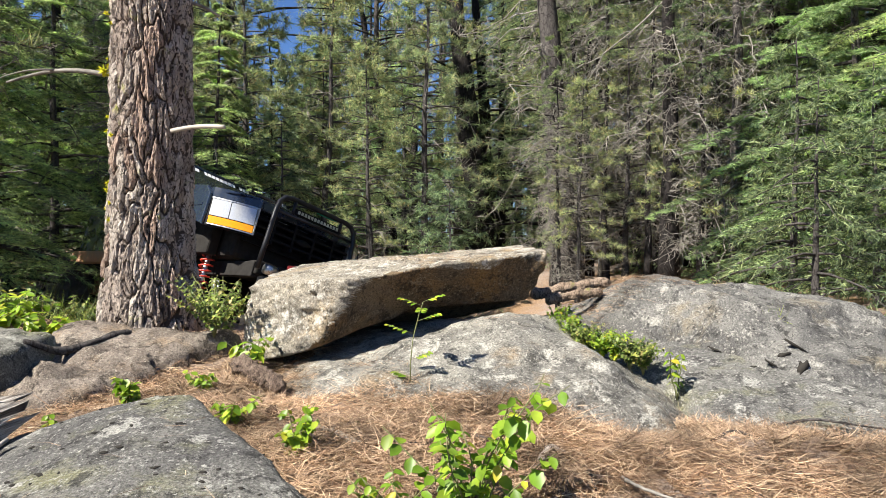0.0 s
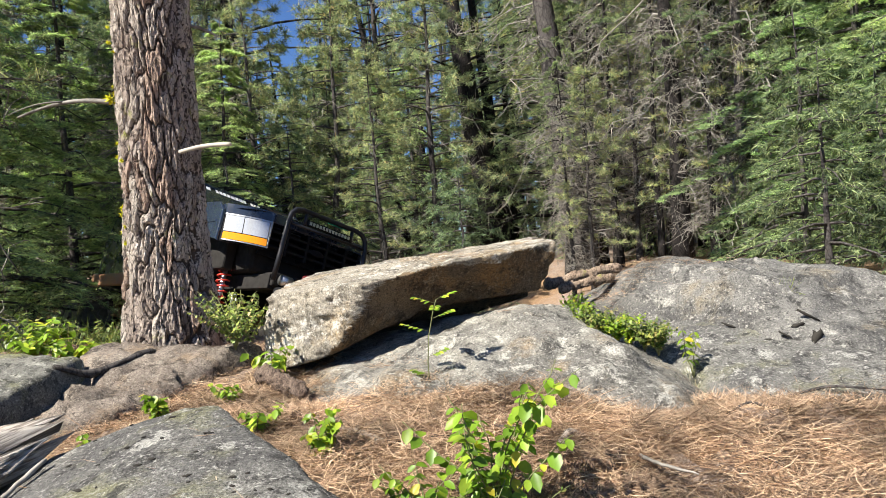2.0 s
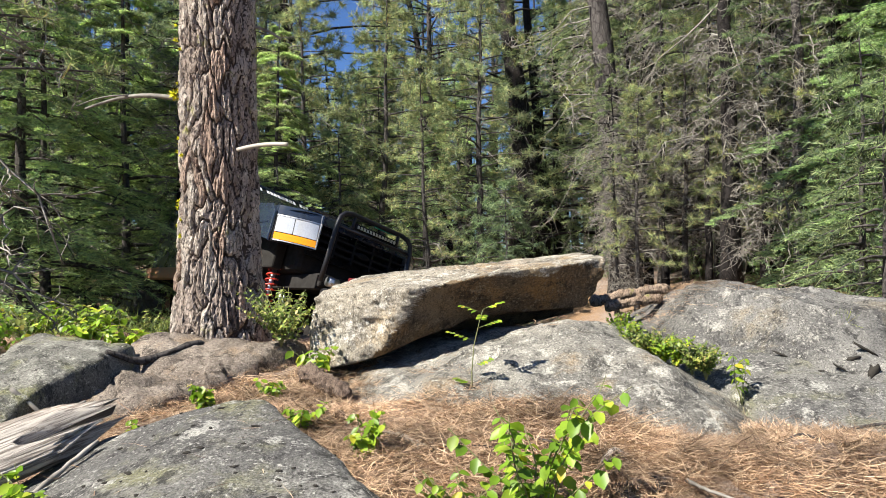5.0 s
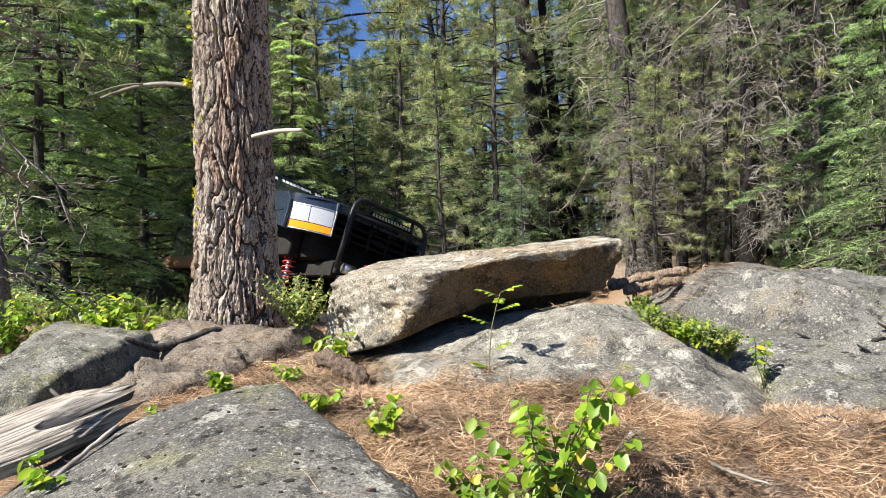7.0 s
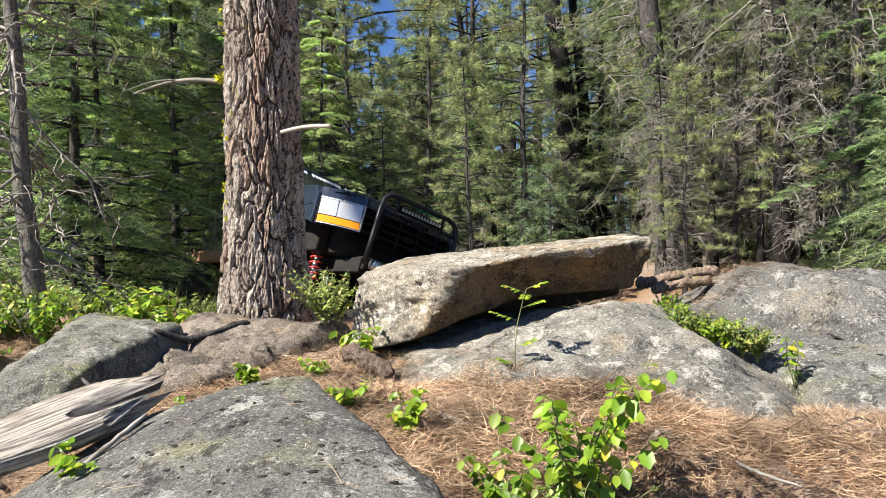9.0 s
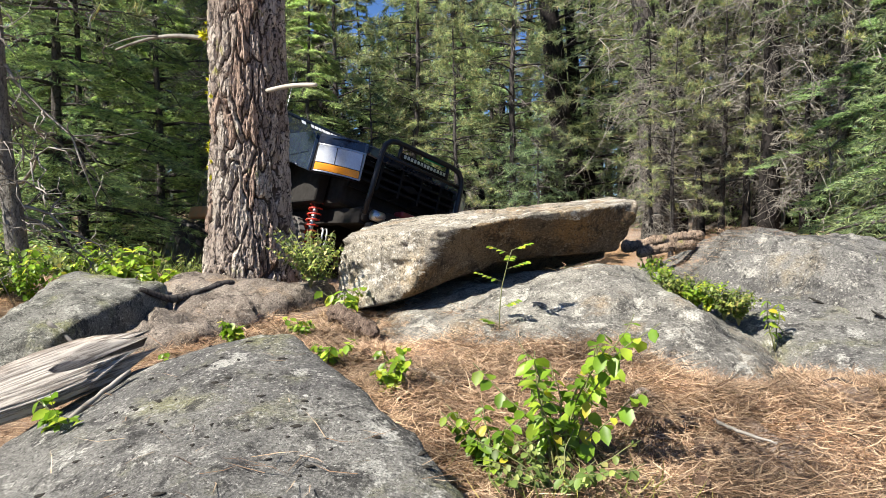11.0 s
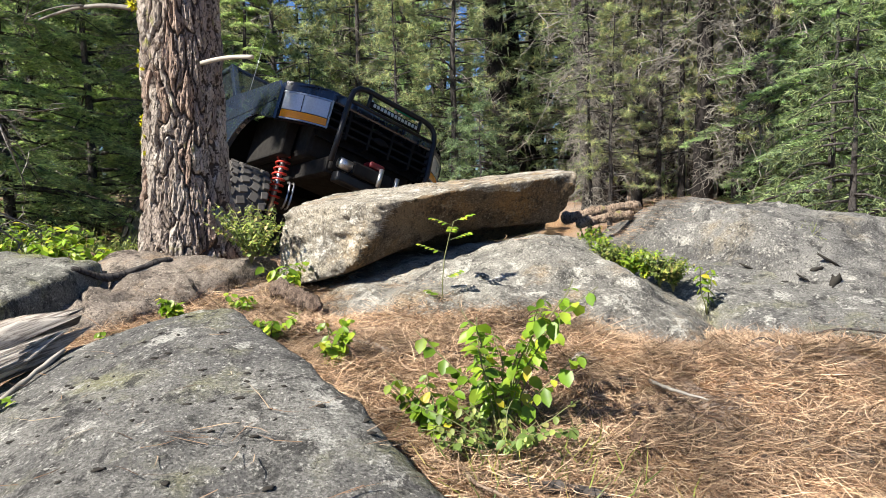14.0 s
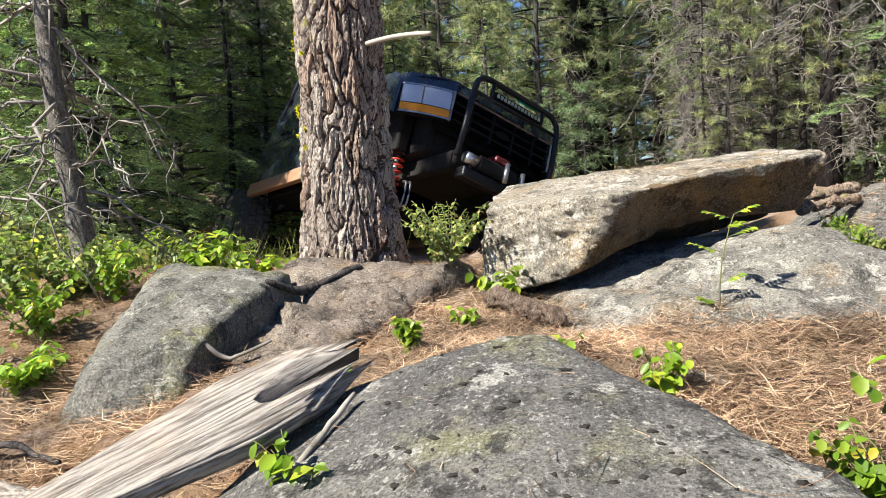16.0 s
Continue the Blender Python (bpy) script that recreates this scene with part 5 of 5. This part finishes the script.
stick("gnarled_root", "small gnarled dark root in the litter", [on(0.86, 2.34, 0.02), on(0.95, 2.39, 0.05), on(1.06, 2.36, 0.01)], 0.006, 0.003, BARK_GREY, 404, "root")
stick("gnarled_root", "dark twisted root beside a shrub", [on(0.27, 2.16, 0.0), on(0.33, 2.24, 0.03), on(0.40, 2.27, 0.0)], 0.013, 0.007, BARK, 405, "root")
stick("grey_twig", "thin grey twig lying below the boulder", [on(1.10, 2.68, 0.02), on(1.35, 2.66, 0.03), on(1.62, 2.60, 0.02)], 0.006, 0.003, BARK_GREY, 406)
stick("grey_log", "weathered log lying behind the slab", [(0.50, 4.16, 0.785), (0.74, 4.22, 0.825), (0.98, 4.32, 0.845)], 0.034, 0.026, BARK_LOG, 407, "log", 12)
stick("grey_log", "broken brown log end behind the slab", [(0.56, 4.04, 0.765), (0.72, 4.07, 0.79), (0.90, 4.12, 0.81)], 0.026, 0.022, BARK_LOG, 408, "log", 12)
stick("fallen_log", "dark fallen log beside a mossy boulder", [(-2.9, 2.35, 0.28), (-2.45, 2.45, 0.33), (-2.22, 2.5, 0.34)], 0.045, 0.035, BARK_GREY, 409, "log", 12)
stick("fallen_log", "grey weathered log end under the split log", [(-2.5, 1.62, 0.27), (-2.1, 1.70, 0.30), (-1.75, 1.74, 0.29)], 0.06, 0.05, DRIFT, 410, "log", 14, 0.2)
stick("grey_twig", "thin grey stick propped under the log", [(-1.34, 1.72, 0.36), (-1.24, 1.86, 0.46), (-1.17, 1.98, 0.54)], 0.009, 0.006, DEADWOOD, 411)
stick("grey_twig", "bare twig across the mossy boulder", [on(-1.84, 2.55, 0.012), on(-1.72, 2.58, 0.02), on(-1.58, 2.60, 0.03)], 0.009, 0.005, DEADWOOD, 412)
stick("pine_root", "surface root across a low rock", [on(-1.72, 3.0, 0.0), on(-1.62, 3.12, 0.015), on(-1.45, 3.30, 0.0), on(-1.40, 3.7, 0.0)], 0.012, 0.024, BARK_GREY, 413, "root", 10)
stick("fallen_log", "splintered grey log end in forest debris", [(-2.45, 1.95, 0.27), (-2.15, 1.98, 0.31), (-1.85, 1.93, 0.30)], 0.035, 0.028, DRIFT, 414, "log", 14, 0.25)
stick("grey_twig", "bare crooked branch on the forest floor", [(-2.35, 2.15, 0.32), (-2.2, 2.2, 0.36), (-2.0, 2.12, 0.33)], 0.014, 0.007, BARK_GREY, 415, "branch")
r0 = rng(31)
for i in range(28):
    x, y = -2.15 + 1.1 * r0.rand(), 1.35 + 0.85 * r0.rand()
    a = r0.rand() * 6.28
    stick("grey_twig", "small dead twig in forest debris", [(x, y, gz(x, y) + 0.02), (x + 0.1 * math.cos(a), y + 0.1 * math.sin(a), gz(x, y) + 0.04), (x + 0.2 * math.cos(a), y + 0.2 * math.sin(a), gz(x, y) + 0.03)], 0.008, 0.004, DEADWOOD if i % 2 else BARK_GREY, 420 + i)


for i in range(26):
    x, y = -0.1 + 1.7 * r0.rand(), 1.45 + 1.15 * r0.rand()
    a, w = r0.rand() * 6.28, 0.05 + 0.10 * r0.rand()
    z = gz(x, y) + 0.018
    stick("litter_twig", "small brown twig in the needle litter", [(x, y, z), (x + w * math.cos(a), y + w * math.sin(a), z + 0.012), (x + 1.9 * w * math.cos(a + 0.3), y + 1.9 * w * math.sin(a + 0.3), z)], 0.004 + 0.003 * r0.rand(), 0.0025, (BARK_LOG, BARK_GREY, DEADWOOD)[i % 3], 460 + i)


def pine_cone(x, y, seed):
    r = rng(seed)
    bm = bmesh.new()
    for i in range(46):
        f = i / 46
        a = i * 2.4
        m = pose(0, 0, f * 0.075) @ pose(0, 0, 0, 0, 0, math.degrees(a)) @ pose(0.010 * math.sin(math.pi * min(f + 0.12, 1)) + 0.003, 0, 0, 0, -35 + 50 * f, 0)
        box(bm, 0, 0.010, -0.005, 0.005, -0.0012, 0.0012, 0, m)
    me = bpy.data.meshes.new("pine_cone")
    bm.to_mesh(me)
    bm.free()
    me.materials.append(CONE)
    ob = new("pine_cone", me)
    ob.matrix_world = Matrix.Translation(on(x, y, 0.02)) @ pose(0, 0, 0, 80, 0, r.rand() * 360)
    return tagged(ob, "open brown pine cone on needle litter", "pine cone", "pine cones")


for i, (x, y) in enumerate(((0.37, 1.86), (0.30, 2.05), (-0.62, 2.62), (0.40, 1.80), (0.33, 1.95))):
    pine_cone(x, y, 500 + i)

# pits in the flat rock: dark blobs with the hollows' shade as their colour
r0 = rng(91)
V = ROCKS["pitted_rock"]
for i in range(70):
    x, y = -1.12 + 0.95 * r0.rand(), 1.25 + 0.85 * r0.rand()
    k = np.argmin((V[:, 0] - x) ** 2 + (V[:, 1] - y) ** 2 + 0.3 * (V[:, 2] - 0.6) ** 2)
    if V[k, 2] < 0.36:
        continue
    s = 0.004 + 0.0075 * r0.rand() ** 2.2
    bm = bmesh.new()
    bmesh.ops.create_icosphere(bm, subdivisions=2, radius=1)
    for v in bm.verts:
        v.co *= 1 + 0.25 * r0.randn()
    bmesh.ops.transform(bm, matrix=pose(0, 0, 0, 0, 0, r0.rand() * 360) @ Matrix.Diagonal((s * 1.4, s, 0.0022, 1)), verts=bm.verts)
    p = part("pit", bm, PIT, FOREROCK, smooth=True)
    p.location = V[k] - np.array(FOREROCK.location)
# clefts in the humped boulder: dark lumps standing for the shade inside holes
V = ROCKS["humped_boulder"]
hb = bpy.data.objects["humped_boulder"]
for x, z, w, h, tilt in ((1.33, 0.545, 0.036, 0.016, 5), (1.49, 0.555, 0.020, 0.042, 25), (1.45, 0.63, 0.032, 0.011, -10), (1.04, 0.62, 0.014, 0.02, 0), (1.24, 0.60, 0.05, 0.005, 24), (1.56, 0.66, 0.06, 0.006, 30), (1.38, 0.57, 0.045, 0.005, 30)):
    k = np.argmin((V[:, 0] - x) ** 2 + (V[:, 2] - z) ** 2 + 0.05 * V[:, 1])
    bm = bmesh.new()
    bmesh.ops.create_icosphere(bm, subdivisions=2, radius=1)
    for v in bm.verts:
        v.co *= 1 + 0.22 * r0.randn()
    bmesh.ops.transform(bm, matrix=pose(0, 0, 0, 0, tilt, 0) @ Matrix.Diagonal((w, 0.012, h, 1)), verts=bm.verts)
    p = part("cleft", bm, PIT, hb, smooth=True)
    p.location = V[k] - np.array(hb.location)


def blades(name, label, X, Y, Z, L, half, tilt, material, seed, category="needles", bend=0.15):
    r = rng(seed)
    n = len(X)
    az = r.rand(n) * 6.283
    up = tilt * np.abs(r.randn(n))
    d = np.stack([np.cos(az), np.sin(az), up], -1)
    d /= np.linalg.norm(d, axis=1, keepdims=True)
    s = np.cross(d, [0, 0, 1.0])
    s = unit(s + 0.3 * r.randn(n, 3)) * half
    p = np.stack([X, Y, Z], -1)
    side = np.cross(d, [0, 0, 1.0]) * (bend * r.randn(n) * L)[:, None]
    a, m, e = p, p + d * (L / 2)[:, None] + side, p + d * L[:, None]
    V = np.stack([a - s, a + s, m + s, m - s, e], 1).reshape(-1, 3)
    b = np.arange(n)[:, None] * 5
    F = np.concatenate([b + [0, 1, 2], b + [0, 2, 3], b + [3, 2, 4]], 0)
    ob = new(name, mesh_of(name, V, F, material, False))
    return tagged(ob, label, category, kind="stuff")


r0 = rng(600)
n = 120000
X = -3.2 + 5.8 * r0.rand(n)
Y = 0.9 + 3.2 * r0.rand(n) ** 1.3
keep = vnoise(np.stack([X * 3, Y * 3, 0 * X], -1), 77) > -1.1 + 0.6 * r0.rand(n)
X, Y = X[keep], Y[keep]
blades("fallen_needles", "loose dry pine needles strewn over the ground", X, Y, ground_z(X, Y) + 0.006 + 0.016 * r0.rand(len(X)), 0.06 + 0.09 * r0.rand(len(X)), 0.0010, 0.20, NEEDLE_DRY, 601)
# a tangled mat of old needles, lying in swirls
n = 110000
X = -1.2 + 3.6 * r0.rand(n)
Y = 1.15 + 2.0 * r0.rand(n) ** 1.2
clump = vnoise(np.stack([X * 5, Y * 5, 0 * X], -1), 78)
keep = clump > -0.9 + 0.9 * r0.rand(n)
X, Y, clump = X[keep], Y[keep], clump[keep]
blades("needle_mat", "tangled mat of old brown pine needles", X, Y, ground_z(X, Y) + 0.004 + 0.022 * r0.rand(len(X)) * (1 + clump), 0.04 + 0.08 * r0.rand(len(X)), 0.0011, 0.30, NEEDLE_BROWN, 604)
# needle drifts on the rocks
X = np.concatenate([1.0 + 0.16 * r0.randn(700), 0.05 + 0.12 * r0.randn(110), -0.35 + 0.5 * r0.randn(120)])
Y = np.concatenate([3.98 + 0.14 * r0.randn(700), 3.50 + 0.10 * r0.randn(110), 1.55 + 0.25 * r0.randn(120)])
Z = np.array([top_of(x, y) + 0.006 for x, y in zip(X, Y)])
blades("rock_needles", "dry pine needles caught on top of the rocks", X, Y, Z, 0.06 + 0.07 * r0.rand(len(X)), 0.0011, 0.12, NEEDLE_DRY, 602)
# grass
X = np.concatenate([-2.9 + 0.5 * r0.randn(700), -4.2 + 0.8 * r0.randn(900), 1.54 + 0.02 * r0.randn(40), 0.15 + 0.16 * r0.randn(120)])
Y = np.concatenate([5.0 + 0.5 * r0.randn(700), 5.6 + 0.8 * r0.randn(900), 3.42 + 0.02 * r0.randn(40), 1.62 + 0.10 * r0.randn(120)])
Z = np.where(np.abs(X - 1.54) < 0.1, 0.68, ground_z(X, Y))
blades("grass", "sparse thin grass at the wood's edge", X, Y, Z, 0.10 + 0.22 * r0.rand(len(X)) * (Y > 4) + 0.02, 0.002, 1.6, LEAF_DULL, 603, "grass", 0.3)


motions()
